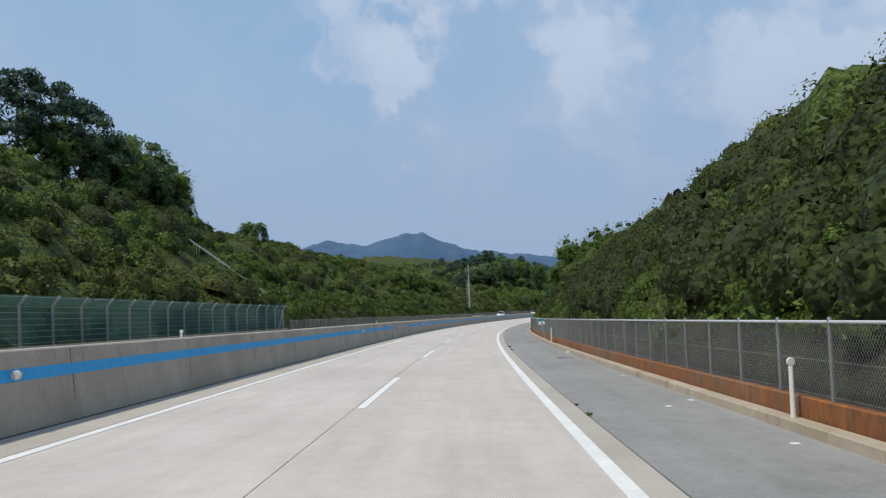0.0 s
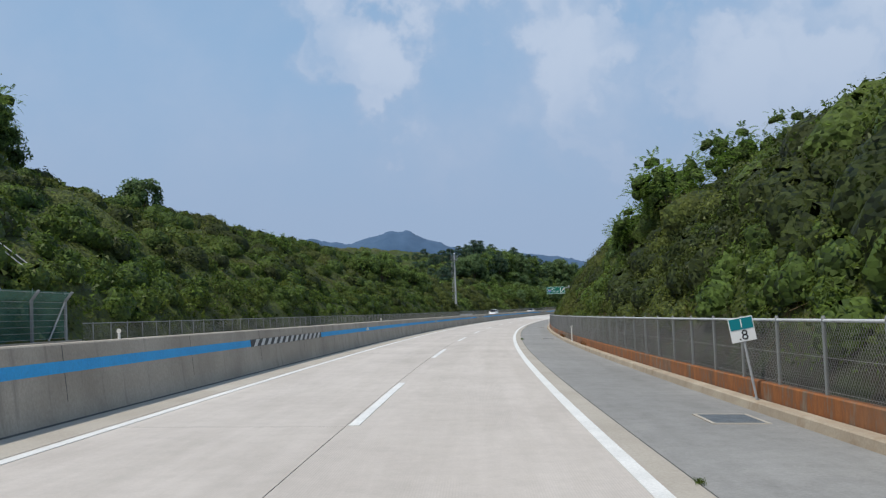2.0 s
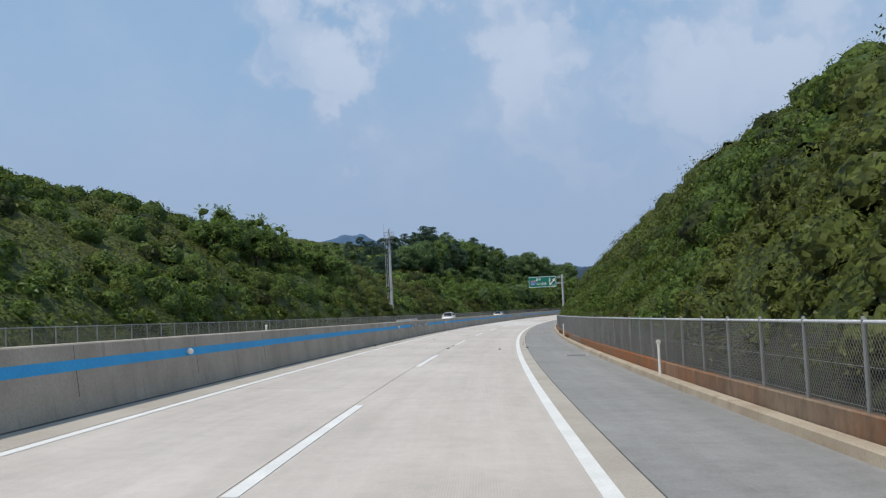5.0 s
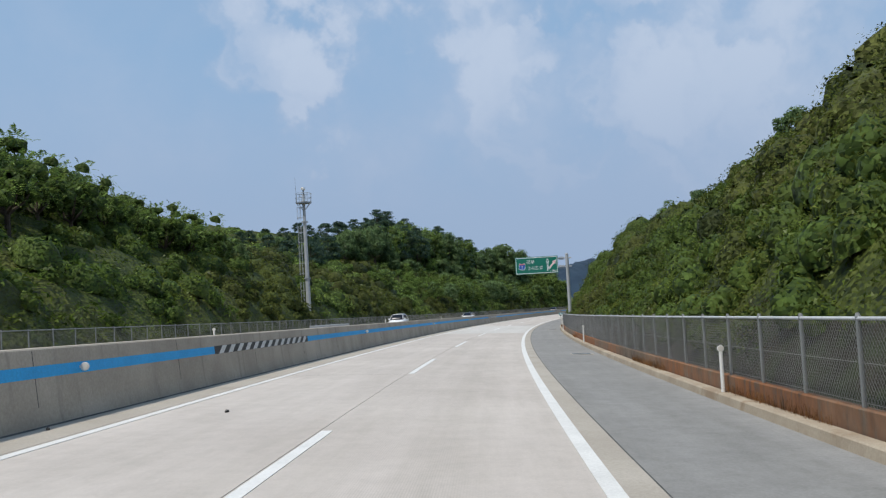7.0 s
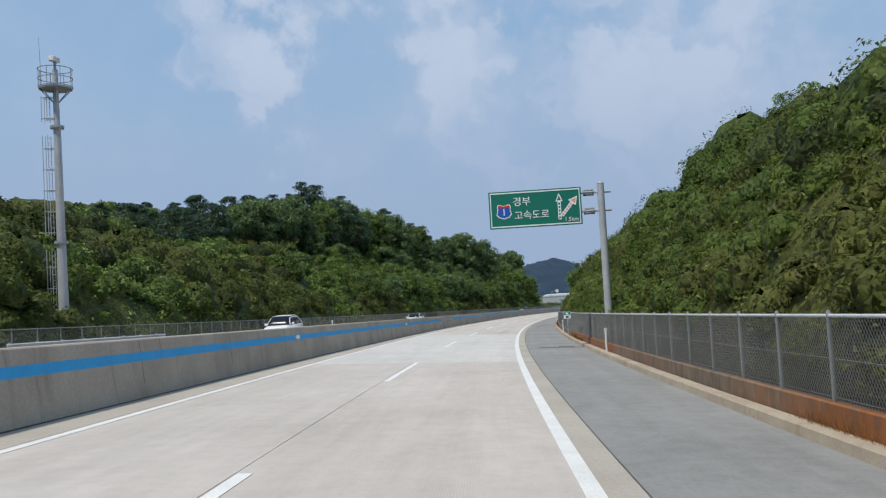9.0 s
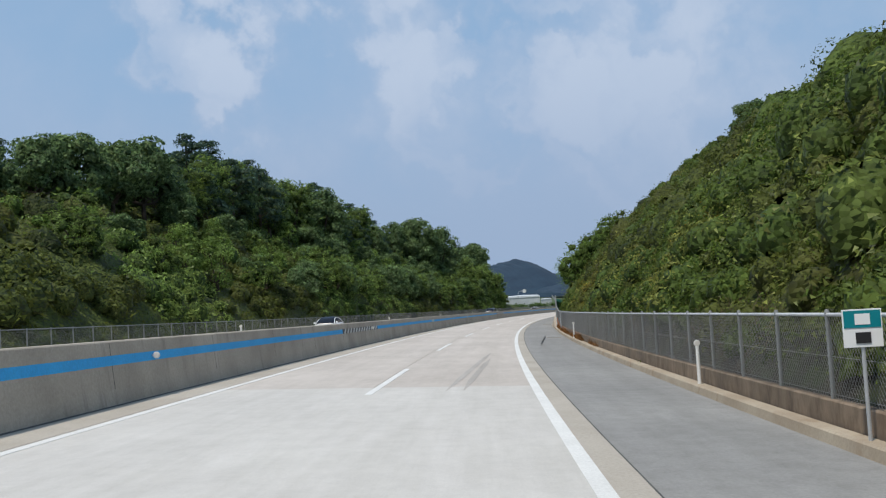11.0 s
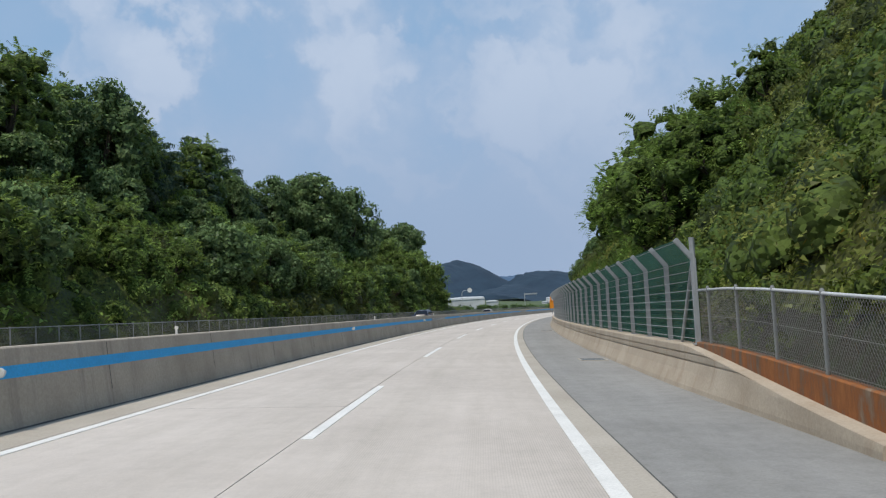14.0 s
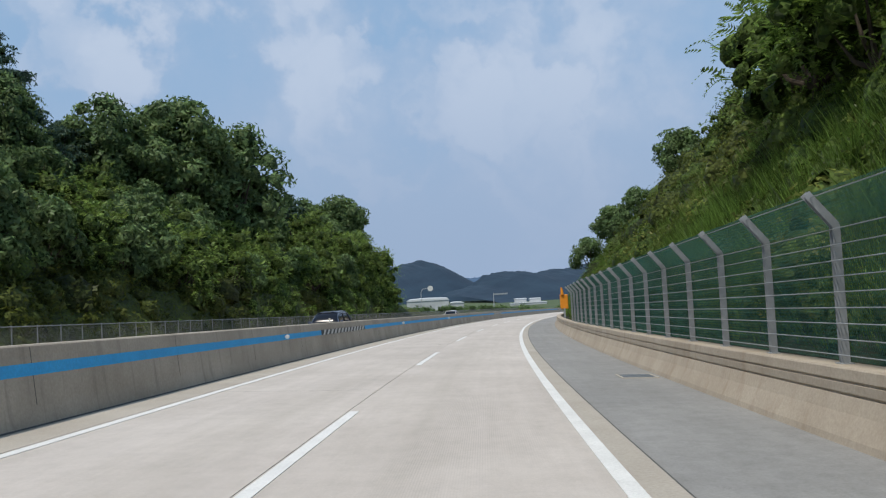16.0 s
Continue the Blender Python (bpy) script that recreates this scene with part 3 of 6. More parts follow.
def ridge(name, y, x0, x1, peaks, depth, mat, rough, label, seed):
    """A far range: a sheet whose crest follows the given (x, height) peaks."""
    nx, ny = 460, 14
    px, ph = [p[0] for p in peaks], [p[1] for p in peaks]
    co = []
    for j in range(ny):
        v = j / (ny - 1)
        for i in range(nx):
            x = x0 + (x1 - x0) * i / (nx - 1)
            h = (np.interp(x, px, ph) + 26) * math.sin(math.pi * 0.5 * v) ** 0.8
            h += rough * fbm(x / (rough * 9), v * 3, seed) * (0.25 + v)
            h += (0.55 + 0.0011 * y) * fbm(x / (3.0 + 0.003 * y), v * 22, seed + 4) * v     # crowns of its trees
            co.append((x, y + depth * v, -26 + max(0.0, h)))
    faces = [(j * nx + i, j * nx + i + 1, (j + 1) * nx + i + 1, (j + 1) * nx + i) for j in range(ny - 1) for i in range(nx - 1)]
    return tagged(mesh_ob(name, co, faces, mat, smooth=True), label, "mountain", kind="structure")


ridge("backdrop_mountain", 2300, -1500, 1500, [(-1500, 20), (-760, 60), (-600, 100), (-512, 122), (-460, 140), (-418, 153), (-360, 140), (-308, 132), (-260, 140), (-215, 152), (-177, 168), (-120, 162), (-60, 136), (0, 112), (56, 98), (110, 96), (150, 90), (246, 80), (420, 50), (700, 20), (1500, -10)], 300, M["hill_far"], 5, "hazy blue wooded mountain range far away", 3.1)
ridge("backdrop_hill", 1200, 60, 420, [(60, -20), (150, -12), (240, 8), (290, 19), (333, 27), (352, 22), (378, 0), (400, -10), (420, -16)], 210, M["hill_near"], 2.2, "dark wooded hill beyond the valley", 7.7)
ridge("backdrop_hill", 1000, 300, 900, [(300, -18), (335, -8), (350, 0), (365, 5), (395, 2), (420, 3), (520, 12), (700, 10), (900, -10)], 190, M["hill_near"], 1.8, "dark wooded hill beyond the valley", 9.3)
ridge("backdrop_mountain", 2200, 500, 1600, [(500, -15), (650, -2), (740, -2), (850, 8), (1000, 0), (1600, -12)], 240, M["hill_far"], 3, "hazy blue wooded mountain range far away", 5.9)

# ---- cut slopes: bumpy, overgrown ground on both sides ----
RIGHT_CREST = [(-60, 7.2), (15, 7.2), (45, 6.6), (60, 4.7), (75, 6.7), (90, 6.3), (105, 5.0), (120, 7.0), (135, 9.7), (165, 9.4), (180, 8.1), (195, 6.5), (210, 4.4), (225, 7.5), (240, 9.9), (255, 8.3), (270, 8.6), (285, 9.6), (300, 8.6), (315, 10.8), (330, 16.2), (345, 20.6), (360, 25.2), (375, 25.2), (390, 22.0), (405, 17.6), (420, 15.5), (440, 14), (460, 13), (500, 10), (560, 5), (640, 3)]
LEFT_CREST = [(-60, 20), (62, 19.5), (82, 17.2), (93, 16.4), (104, 15.0), (114, 12.7), (130, 12.0), (150, 11.8), (165, 11.7), (185, 11.9), (205, 12.2), (225, 12.4), (238, 10), (248, 7.2), (280, 7.2), (300, 10.5), (330, 15), (350, 17), (375, 17.5), (412, 18.5), (435, 17.5), (455, 16), (480, 12), (510, 8.5), (535, 4.5), (560, 1.5), (640, 0.6)]


def crest(table, s):
    return np.interp(s, [p[0] for p in table], [p[1] for p in table])


def ground_right(s, d):
    """Height of the slope's plant cover over the road plane, right side: tall growth at the foot, one-to-one above."""
    h = crest(RIGHT_CREST, s)
    t = np.maximum(0, d - 7.35)
    up = 1.12 * t
    soft = h * (1 - np.exp(-(up / h) ** 3.0)) ** (1 / 3.0)
    return 0.25 + soft + 0.9 * (1 - np.exp(-t / 0.45)) + np.maximum(0, t - h * 1.2) * 0.12


def ground_left(s, d):
    h = crest(LEFT_CREST, s)
    t = np.maximum(0, -17.5 - d)
    up = 0.74 * t
    soft = h * (1 - np.exp(-(up / h) ** 3.0)) ** (1 / 3.0)
    end = np.clip((487 + np.maximum(0, -20 - d) * 2.4 - s) / 16, 0, 1)     # the slope runs out into the valley
    soft = soft * end * end * (3 - 2 * end)
    return 0.25 + soft + 0.6 * (1 - np.exp(-t / 0.6)) + np.maximum(0, t - h * 1.5) * 0.17 * np.clip((500 - s) / 60, 0, 1)


def lattice_noise(seed, s, d, cell):
    """Smooth value noise over the plan, for arrays."""
    rng = np.random.RandomState(seed)
    tab = rng.rand(256, 256)
    u, v = s / cell + 100, d / cell + 100
    i, j = np.floor(u).astype(int), np.floor(v).astype(int)
    fu, fv = u - i, v - j
    fu, fv = fu * fu * (3 - 2 * fu), fv * fv * (3 - 2 * fv)
    g = lambda a, b: tab[a % 256, b % 256]
    return (g(i, j) * (1 - fu) + g(i + 1, j) * fu) * (1 - fv) + (g(i, j + 1) * (1 - fu) + g(i + 1, j + 1) * fu) * fv


def mounds(seed, s, d, amount):
    """Rounded bushes: billowed noise at three sizes."""
    a = 1 - np.abs(2 * lattice_noise(seed, s, d, 4.2) - 1) ** 1.2
    b = 1 - np.abs(2 * lattice_noise(seed + 1, s, d, 2.0) - 1) ** 1.2
    c = lattice_noise(seed + 2, s, d, 7.0)
    return amount * (0.75 * a * (0.35 + c) + 0.35 * b)


def slope(name, fun, s0, s1, ds, dd, d0, d1, amount, seed, label):
    ss = np.arange(s0, s1 + ds, ds)
    dv = np.concatenate([np.arange(d0, d1, dd)]) if d1 > d0 else np.arange(d0, d1, -dd)
    A, B = np.meshgrid(ss, dv, indexing="ij")
    edge = np.clip(np.abs(B - d0) / 2.0, 0, 1)
    Z = fun(A, B) + (mounds(seed, A, B, amount) * (np.clip((530 - A) / 50, 0.12, 1) if d1 < d0 else 1) - (0.5 if d1 < d0 else 1.0)) * edge
    co = at(A, B, Z)
    # the hill goes on behind the crest and at both ends, down to the valley floor
    out = co[:, -1] + (co[:, -1] - co[:, -2]) / dd * 34
    out[:, 2] = -26
    full = np.concatenate([co, out[:, None]], 1)
    first, last = full[0] + (full[0] - full[1]) / ds * 24, full[-1] + (full[-1] - full[-2]) / ds * 24
    first[:, 2], last[:, 2] = -26, -26
    full = np.concatenate([first[None], full, last[None]], 0)
    n, k = full.shape[:2]
    idx = np.arange(n * k).reshape(n, k)
    q = np.stack([idx[:-1, :-1], idx[:-1, 1:], idx[1:, 1:], idx[1:, :-1]], -1).reshape(-1, 4)
    if d1 > d0:
        q = q[:, ::-1]
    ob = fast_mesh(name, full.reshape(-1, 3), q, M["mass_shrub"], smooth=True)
    return tagged(ob, label, "slope", kind="structure"), co


slope_right, RIGHT_CO = slope("slope_right", ground_right, -30, 640, 0.85, 0.7, 7.12, 50, 1.5, 11, "steep cut slope overgrown with shrubs behind the fence")
# Bank litter coloured nearly black, to imitate the shade behind the fence.
M["shaded_litter"] = mineral("shaded_bank_litter", (0.010, 0.010, 0.006), (0.040, 0.033, 0.020), 0.7, 16, 0.95, 0.9, (0.025, 0.036, 0.010), (1, 1, 1), (0.46, 0.60))
slope_right.data.materials.append(M["shaded_litter"])
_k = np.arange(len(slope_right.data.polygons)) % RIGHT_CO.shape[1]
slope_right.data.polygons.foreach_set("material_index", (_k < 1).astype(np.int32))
slope_left, LEFT_CO = slope("slope_left", ground_left, -30, 640, 1.0, 1.0, -17.2, -90, 1.9, 21, "long cut slope overgrown with shrubs beyond the opposite lanes")

# ---- leaves: bushes as shells of bent leaf blades, drawn over the slopes ----
def leaf_blades(rng, pos, nor, size, aspect=0.5, jitter=0.55, droop=0.35):
    """Pointed leaf blades, one triangle each, at the given places and about the given normals."""
    n = len(pos)
    nn = nor + rng.normal(0, jitter, (n, 3))
    nn[:, 2] += 0.25
    nn /= np.linalg.norm(nn, axis=1)[:, None] + 1e-9
    t = rng.normal(0, 1, (n, 3))
    t[:, 2] -= droop
    t -= nn * (t * nn).sum(1)[:, None]
    t /= np.linalg.norm(t, axis=1)[:, None] + 1e-9
    b = np.cross(nn, t)
    L = (size * rng.uniform(0.6, 1.4, n))[:, None]
    W = L * aspect
    return np.stack([pos - t * L * 0.35 - b * W * 0.5, pos - t * L * 0.35 + b * W * 0.5, pos + t * L * 0.75 - nn * L * 0.12], 1).reshape(-1, 3)


def fronds(rng, pos, out, length, pairs=5):
    """Feathered leaves: leaflets in pairs along an arched stalk that reaches outwards and droops."""
    n = len(pos)
    t = out + rng.normal(0, 0.55, (n, 3))
    t[:, 2] += 0.15
    t /= np.linalg.norm(t, axis=1)[:, None] + 1e-9
    side = np.cross(t, np.array([0, 0, 1.0])) + rng.normal(0, 0.2, (n, 3))
    side /= np.linalg.norm(side, axis=1)[:, None] + 1e-9
    L = length * rng.uniform(0.7, 1.25, n)[:, None]
    tris = []
    for k in range(pairs):
        f = (k + 0.6) / pairs
        c = pos + t * L * f + np.array([0, 0, -1.0]) * L * 0.38 * f * f
        for sign in (-1, 1):
            w = L * 0.32 * (1 - 0.45 * f)
            tip = c + side * sign * w + t * w * 0.35 + np.array([0, 0, -0.25]) * w
            half = t * L * 0.065
            tris.append(np.stack([c - half, c + half, tip], 1))
    tip = pos + t * L * 1.1 + np.array([0, 0, -1.0]) * L * 0.42
    tris.append(np.stack([tip - t * L * 0.2 - side * L * 0.04, tip - t * L * 0.2 + side * L * 0.04, tip], 1))
    return np.concatenate(tris, 1).reshape(-1, 3)


def sample(rng, co, n, i0, i1, j0, j1):
    """Random places and normals on a grid surface, within index ranges, with the grid position."""
    i = rng.uniform(i0, i1 - 1.001, n)
    j = rng.uniform(j0, j1 - 1.001, n)
    a, b = i.astype(int), j.astype(int)
    u, v = (i - a)[:, None], (j - b)[:, None]
    p00, p10, p01, p11 = co[a, b], co[a + 1, b], co[a, b + 1], co[a + 1, b + 1]
    p = (p00 * (1 - u) + p10 * u) * (1 - v) + (p01 * (1 - u) + p11 * u) * v
    nrm = np.cross(p10 - p00, p01 - p00)
    nrm /= np.linalg.norm(nrm, axis=1)[:, None] + 1e-9
    nrm *= np.sign(nrm[:, 2:3])
    return p, nrm, i, j


def shell(rng, centres, normals, radii, per, size, flat=0.8, aspect=0.5, spread=1.0, jitter=0.6):
    """Leaf blades over the outer half of ellipsoids round the centres."""
    n = len(centres)
    d = rng.normal(0, 1, (n, per, 3)) + normals[:, None, :] * 0.9 * spread
    d /= np.linalg.norm(d, axis=2)[:, :, None] + 1e-9
    lump = 1 + 0.12 * np.sin(d[:, :, 0] * 5 + centres[:, None, 0]) * np.sin(d[:, :, 1] * 5 + centres[:, None, 1])
    r = radii[:, None] * lump * rng.uniform(0.82, 1.05, (n, per)) * np.where(rng.rand(n, per) < 0.05, 1.07, 1.0)
    p = centres[:, None, :] + d * r[:, :, None] * np.array([1, 1, flat])
    return leaf_blades(rng, p.reshape(-1, 3), d.reshape(-1, 3), size, aspect, jitter)


def cores(rng, centres, normals, radii):
    """Lumpy low domes of inner leaves that fill the bushes: eight by three faces each."""
    n = len(centres)
    ref = np.where(np.abs(normals[:, 2:3]) > 0.9, np.array([[1.0, 0, 0]]), np.array([[0, 0, 1.0]]))
    t = np.cross(normals, ref)
    t /= np.linalg.norm(t, axis=1)[:, None] + 1e-9
    b = np.cross(normals, t)
    U, V = 8, 4
    a = np.arange(U) * 2 * np.pi / U
    e = np.linspace(-0.35, 1.35, V)
    A, E = np.meshgrid(a, e, indexing="ij")
    r = radii[:, None, None] * 0.84 * (1 + rng.normal(0, 0.10, (n, U, V)))
    x, y, z = r * np.cos(E) * np.cos(A), r * np.cos(E) * np.sin(A), r * np.sin(E) * 0.85
    co = centres[:, None, None, :] + x[..., None] * t[:, None, None, :] + y[..., None] * b[:, None, None, :] + z[..., None] * normals[:, None, None, :]
    idx = np.arange(U * V).reshape(U, V)
    q = np.stack([idx[:, :-1], np.roll(idx, -1, 0)[:, :-1], np.roll(idx, -1, 0)[:, 1:], idx[:, 1:]], -1).reshape(-1, 4)
    quads = (np.arange(n) * U * V)[:, None, None] + q[None]
    return co.reshape(-1, 3), quads.reshape(-1, 4)


def cover(name, co, side, loose, bushes, mat, within, label, seed, pick=None):
    """Growth over a slope, as one mesh. loose: (count, i0, i1, j0, j1, leaf size) single leaves; bushes: (count, i0, i1, j0, j1, radius,
    leaves each, leaf size). Nothing grows through the fence."""
    rng = np.random.RandomState(seed)
    vs, tris, qs, base = [], [], [], 0
    step_s, step_d = GRID[side]
    s_of = lambda i: -30 + step_s * i
    d_of = (lambda j: 7.12 + step_d * j) if side > 0 else (lambda j: -17.2 - step_d * j)

    def clear(points, p, i, j):
        psi = np.interp(s_of(i), AX, PSI)
        off = points - p
        dc = d_of(j) + off[:, 0] * np.cos(psi) - off[:, 1] * np.sin(psi)
        return (dc > 7.18) if side > 0 else (dc < -17.6)

    def grows(s, d):
        """Where the slope can be seen and bears leaves: up to a little behind its crest, thin at its foot by the fence."""
        if side > 0:
            bare = (d < 7.75) & (lattice_noise(77, s, d, 9.0) + rng.normal(0, 0.1, len(s)) < 0.58)
            return (s > 6) & (d - 7.35 < 1.25 * crest(RIGHT_CREST, s) + 2) & ~bare
        return (s > 26) & (s < 484 - 2.4 * (20 + d)) & (((-17.5 - d) * 0.74 < 1.35 * crest(LEFT_CREST, s) + 3) | ((s > 225) & (s < 345)))

    for (n, i0, i1, j0, j1, size) in loose:
        p, nr, i, j = sample(rng, co, n, i0, i1, j0, j1)
        keep = pick(rng, i, j) & grows(s_of(i), d_of(j))
        p, nr, i, j = p[keep], nr[keep], i[keep], j[keep]
        q = p + nr * (rng.uniform(-0.05, 0.5, len(p)) * rng.uniform(0.2, 1.0, len(p)))[:, None] + rng.normal(0, 0.05, p.shape)
        c = leaf_blades(rng, q, nr, size, 0.6, 0.6).reshape(-1, 3, 3)[clear(q, p, i, j)].reshape(-1, 3)
        vs.append(c)
        tris.append(np.arange(len(c)).reshape(-1, 3) + base)
        base += len(c)
    for (n, i0, i1, j0, j1, rad, per, size) in bushes:
        p, nr, i, j = sample(rng, co, n, i0, i1, j0, j1)
        keep = pick(rng, i, j) & grows(s_of(i), d_of(j))
        p, nr, i, j = p[keep], nr[keep], i[keep], j[keep]
        nr = nr * 0.55 + np.array([0, 0, 0.6])
        nr /= np.linalg.norm(nr, axis=1)[:, None]
        radii = rad * rng.uniform(0.5, 1.2, len(p)) * (0.7 + 0.5 * lattice_noise(seed + 60, s_of(i), d_of(j), 9.0))
        if side > 0:
            radii = np.minimum(radii, np.maximum(0.35, (d_of(j) - 6.9) * 0.8))
        cen = p + nr * (radii * 0.10)[:, None]
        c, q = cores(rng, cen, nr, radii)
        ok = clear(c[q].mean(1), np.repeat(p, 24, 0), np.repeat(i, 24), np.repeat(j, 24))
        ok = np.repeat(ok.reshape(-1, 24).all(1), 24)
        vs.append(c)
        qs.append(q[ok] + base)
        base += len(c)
        c = shell(rng, cen, nr, radii, per, size, aspect=0.62)
        mid = c.reshape(-1, 3, 3).mean(1)
        ok = clear(mid, np.repeat(p, per, 0), np.repeat(i, per), np.repeat(j, per))
        c = c.reshape(-1, 3, 3)[ok].reshape(-1, 3)
        vs.append(c)
        tris.append(np.arange(len(c)).reshape(-1, 3) + base)
        base += len(c)
    tris, qs = np.concatenate(tris), np.concatenate(qs)
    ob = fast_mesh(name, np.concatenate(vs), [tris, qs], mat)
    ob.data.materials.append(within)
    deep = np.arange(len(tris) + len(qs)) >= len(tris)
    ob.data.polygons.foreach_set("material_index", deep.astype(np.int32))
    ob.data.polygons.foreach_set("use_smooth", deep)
    return tagged(ob, label, "shrubs", kind="stuff")


def patches(seed, cell, lo, hi):
    """Keeps the places where a broad noise over the plan lies in a range; its edges are frayed."""
    def choose(rng, i, j):
        v = lattice_noise(seed, i, j, cell) + rng.normal(0, 0.06, len(i))
        return (v > lo) & (v <= hi)
    return choose


GRID = {1: (0.85, 0.7), -1: (1.0, 1.0)}
ER, EL = int(460 / 0.85), int(570 / 1.0)
RA, RM, RN, RF = (0, ER, 0.4, 6), (0, ER, 5, 13), (0, ER, 4, 17), (0, ER, 16, 42)
LA, LN, LF = (0, EL, 0, 5), (0, EL, 0, 28), (int(250 / 1.0), EL, 27, 52)
RIGHT_BUSHES = [(1900, *RA, 0.65, 165, 0.092), (2300, *RN, 0.9, 165, 0.115), (380, *RM, 1.5, 340, 0.115), (900, *RF, 1.2, 80, 0.22)]
RIGHT_LOOSE = [(190000, *RA, 0.088), (170000, *RN, 0.112), (36000, *RF, 0.21)]
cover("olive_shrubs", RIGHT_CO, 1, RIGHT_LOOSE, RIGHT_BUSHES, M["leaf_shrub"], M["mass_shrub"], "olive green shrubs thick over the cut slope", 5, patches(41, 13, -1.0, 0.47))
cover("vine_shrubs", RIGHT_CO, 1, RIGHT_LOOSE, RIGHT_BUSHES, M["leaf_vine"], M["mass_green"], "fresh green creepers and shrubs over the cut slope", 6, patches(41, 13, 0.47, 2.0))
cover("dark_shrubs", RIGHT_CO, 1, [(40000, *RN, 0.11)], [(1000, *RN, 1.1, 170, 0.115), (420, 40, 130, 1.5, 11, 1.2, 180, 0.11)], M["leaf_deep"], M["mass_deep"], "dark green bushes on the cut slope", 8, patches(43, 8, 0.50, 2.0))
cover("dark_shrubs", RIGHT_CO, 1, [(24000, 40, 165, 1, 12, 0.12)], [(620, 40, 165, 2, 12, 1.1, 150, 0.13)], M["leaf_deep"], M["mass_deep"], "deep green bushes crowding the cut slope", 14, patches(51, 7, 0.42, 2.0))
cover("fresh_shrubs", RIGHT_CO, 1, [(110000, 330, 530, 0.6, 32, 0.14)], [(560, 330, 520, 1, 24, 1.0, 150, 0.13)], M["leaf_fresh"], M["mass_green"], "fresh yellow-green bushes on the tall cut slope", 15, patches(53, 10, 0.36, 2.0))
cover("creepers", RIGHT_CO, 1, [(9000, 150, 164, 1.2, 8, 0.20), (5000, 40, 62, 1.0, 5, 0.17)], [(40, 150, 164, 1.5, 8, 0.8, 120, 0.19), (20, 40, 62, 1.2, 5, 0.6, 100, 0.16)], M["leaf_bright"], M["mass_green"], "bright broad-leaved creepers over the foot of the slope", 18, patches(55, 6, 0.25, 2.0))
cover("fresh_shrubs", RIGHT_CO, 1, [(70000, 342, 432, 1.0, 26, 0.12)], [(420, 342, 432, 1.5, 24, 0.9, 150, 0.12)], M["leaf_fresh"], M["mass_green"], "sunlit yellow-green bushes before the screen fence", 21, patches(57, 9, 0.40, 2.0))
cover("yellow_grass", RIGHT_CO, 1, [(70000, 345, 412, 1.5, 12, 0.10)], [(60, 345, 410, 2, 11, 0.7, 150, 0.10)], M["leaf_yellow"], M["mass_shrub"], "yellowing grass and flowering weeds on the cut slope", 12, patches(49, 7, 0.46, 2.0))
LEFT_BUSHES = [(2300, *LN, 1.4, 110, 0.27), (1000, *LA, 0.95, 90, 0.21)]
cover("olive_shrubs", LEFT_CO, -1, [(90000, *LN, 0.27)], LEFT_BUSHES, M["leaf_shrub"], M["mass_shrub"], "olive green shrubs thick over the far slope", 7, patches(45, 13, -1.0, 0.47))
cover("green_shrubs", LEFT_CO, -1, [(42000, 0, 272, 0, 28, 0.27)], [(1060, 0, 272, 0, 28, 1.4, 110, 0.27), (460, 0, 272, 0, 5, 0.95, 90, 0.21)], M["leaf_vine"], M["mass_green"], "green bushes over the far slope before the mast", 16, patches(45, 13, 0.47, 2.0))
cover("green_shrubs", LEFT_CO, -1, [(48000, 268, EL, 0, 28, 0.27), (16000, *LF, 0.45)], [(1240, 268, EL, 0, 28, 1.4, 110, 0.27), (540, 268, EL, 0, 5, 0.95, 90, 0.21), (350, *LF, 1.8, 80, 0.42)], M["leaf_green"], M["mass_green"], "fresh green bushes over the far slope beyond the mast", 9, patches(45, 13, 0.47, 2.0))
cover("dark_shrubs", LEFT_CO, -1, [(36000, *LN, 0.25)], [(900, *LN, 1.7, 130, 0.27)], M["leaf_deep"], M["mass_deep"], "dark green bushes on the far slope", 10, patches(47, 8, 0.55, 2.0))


def dry_stalks():
    """Dead stems and dry grass at the foot of the slope, behind the fence."""
    r = np.random.RandomState(17)
    n = 42000
    ss, dd = r.uniform(5, 330, n), 7.25 + r.uniform(0, 1, n) * 0.75
    keep = lattice_noise(90, ss, dd, 4.0) > 0.36
    ss, dd = ss[keep], dd[keep]
    n = len(ss)
    g = ground_right(ss, dd) - 0.15
    p = at(ss, dd, g + r.uniform(0, 0.5, n) * r.uniform(0.2, 1, n))
    t = np.stack([r.normal(0, 0.45, n), r.normal(0, 0.45, n), r.uniform(0.3, 1.0, n)], -1)
    t /= np.linalg.norm(t, axis=1)[:, None]
    b = np.cross(t, r.normal(0, 1, (n, 3)))
    b /= np.linalg.norm(b, axis=1)[:, None] + 1e-9
    L, w = r.uniform(0.10, 0.30, n)[:, None], r.uniform(0.004, 0.009, n)[:, None]
    c = np.stack([p - t * L - b * w, p - t * L + b * w, p + t * L + b * w * 0.3, p + t * L - b * w * 0.3], 1).reshape(-1, 3)
    return tagged(fast_mesh("dry_stalks", c, np.arange(len(c)).reshape(-1, 4), M["stalk"]), "dry brown stems and dead grass behind the fence", "dry grass", kind="stuff")


dry_stalks()


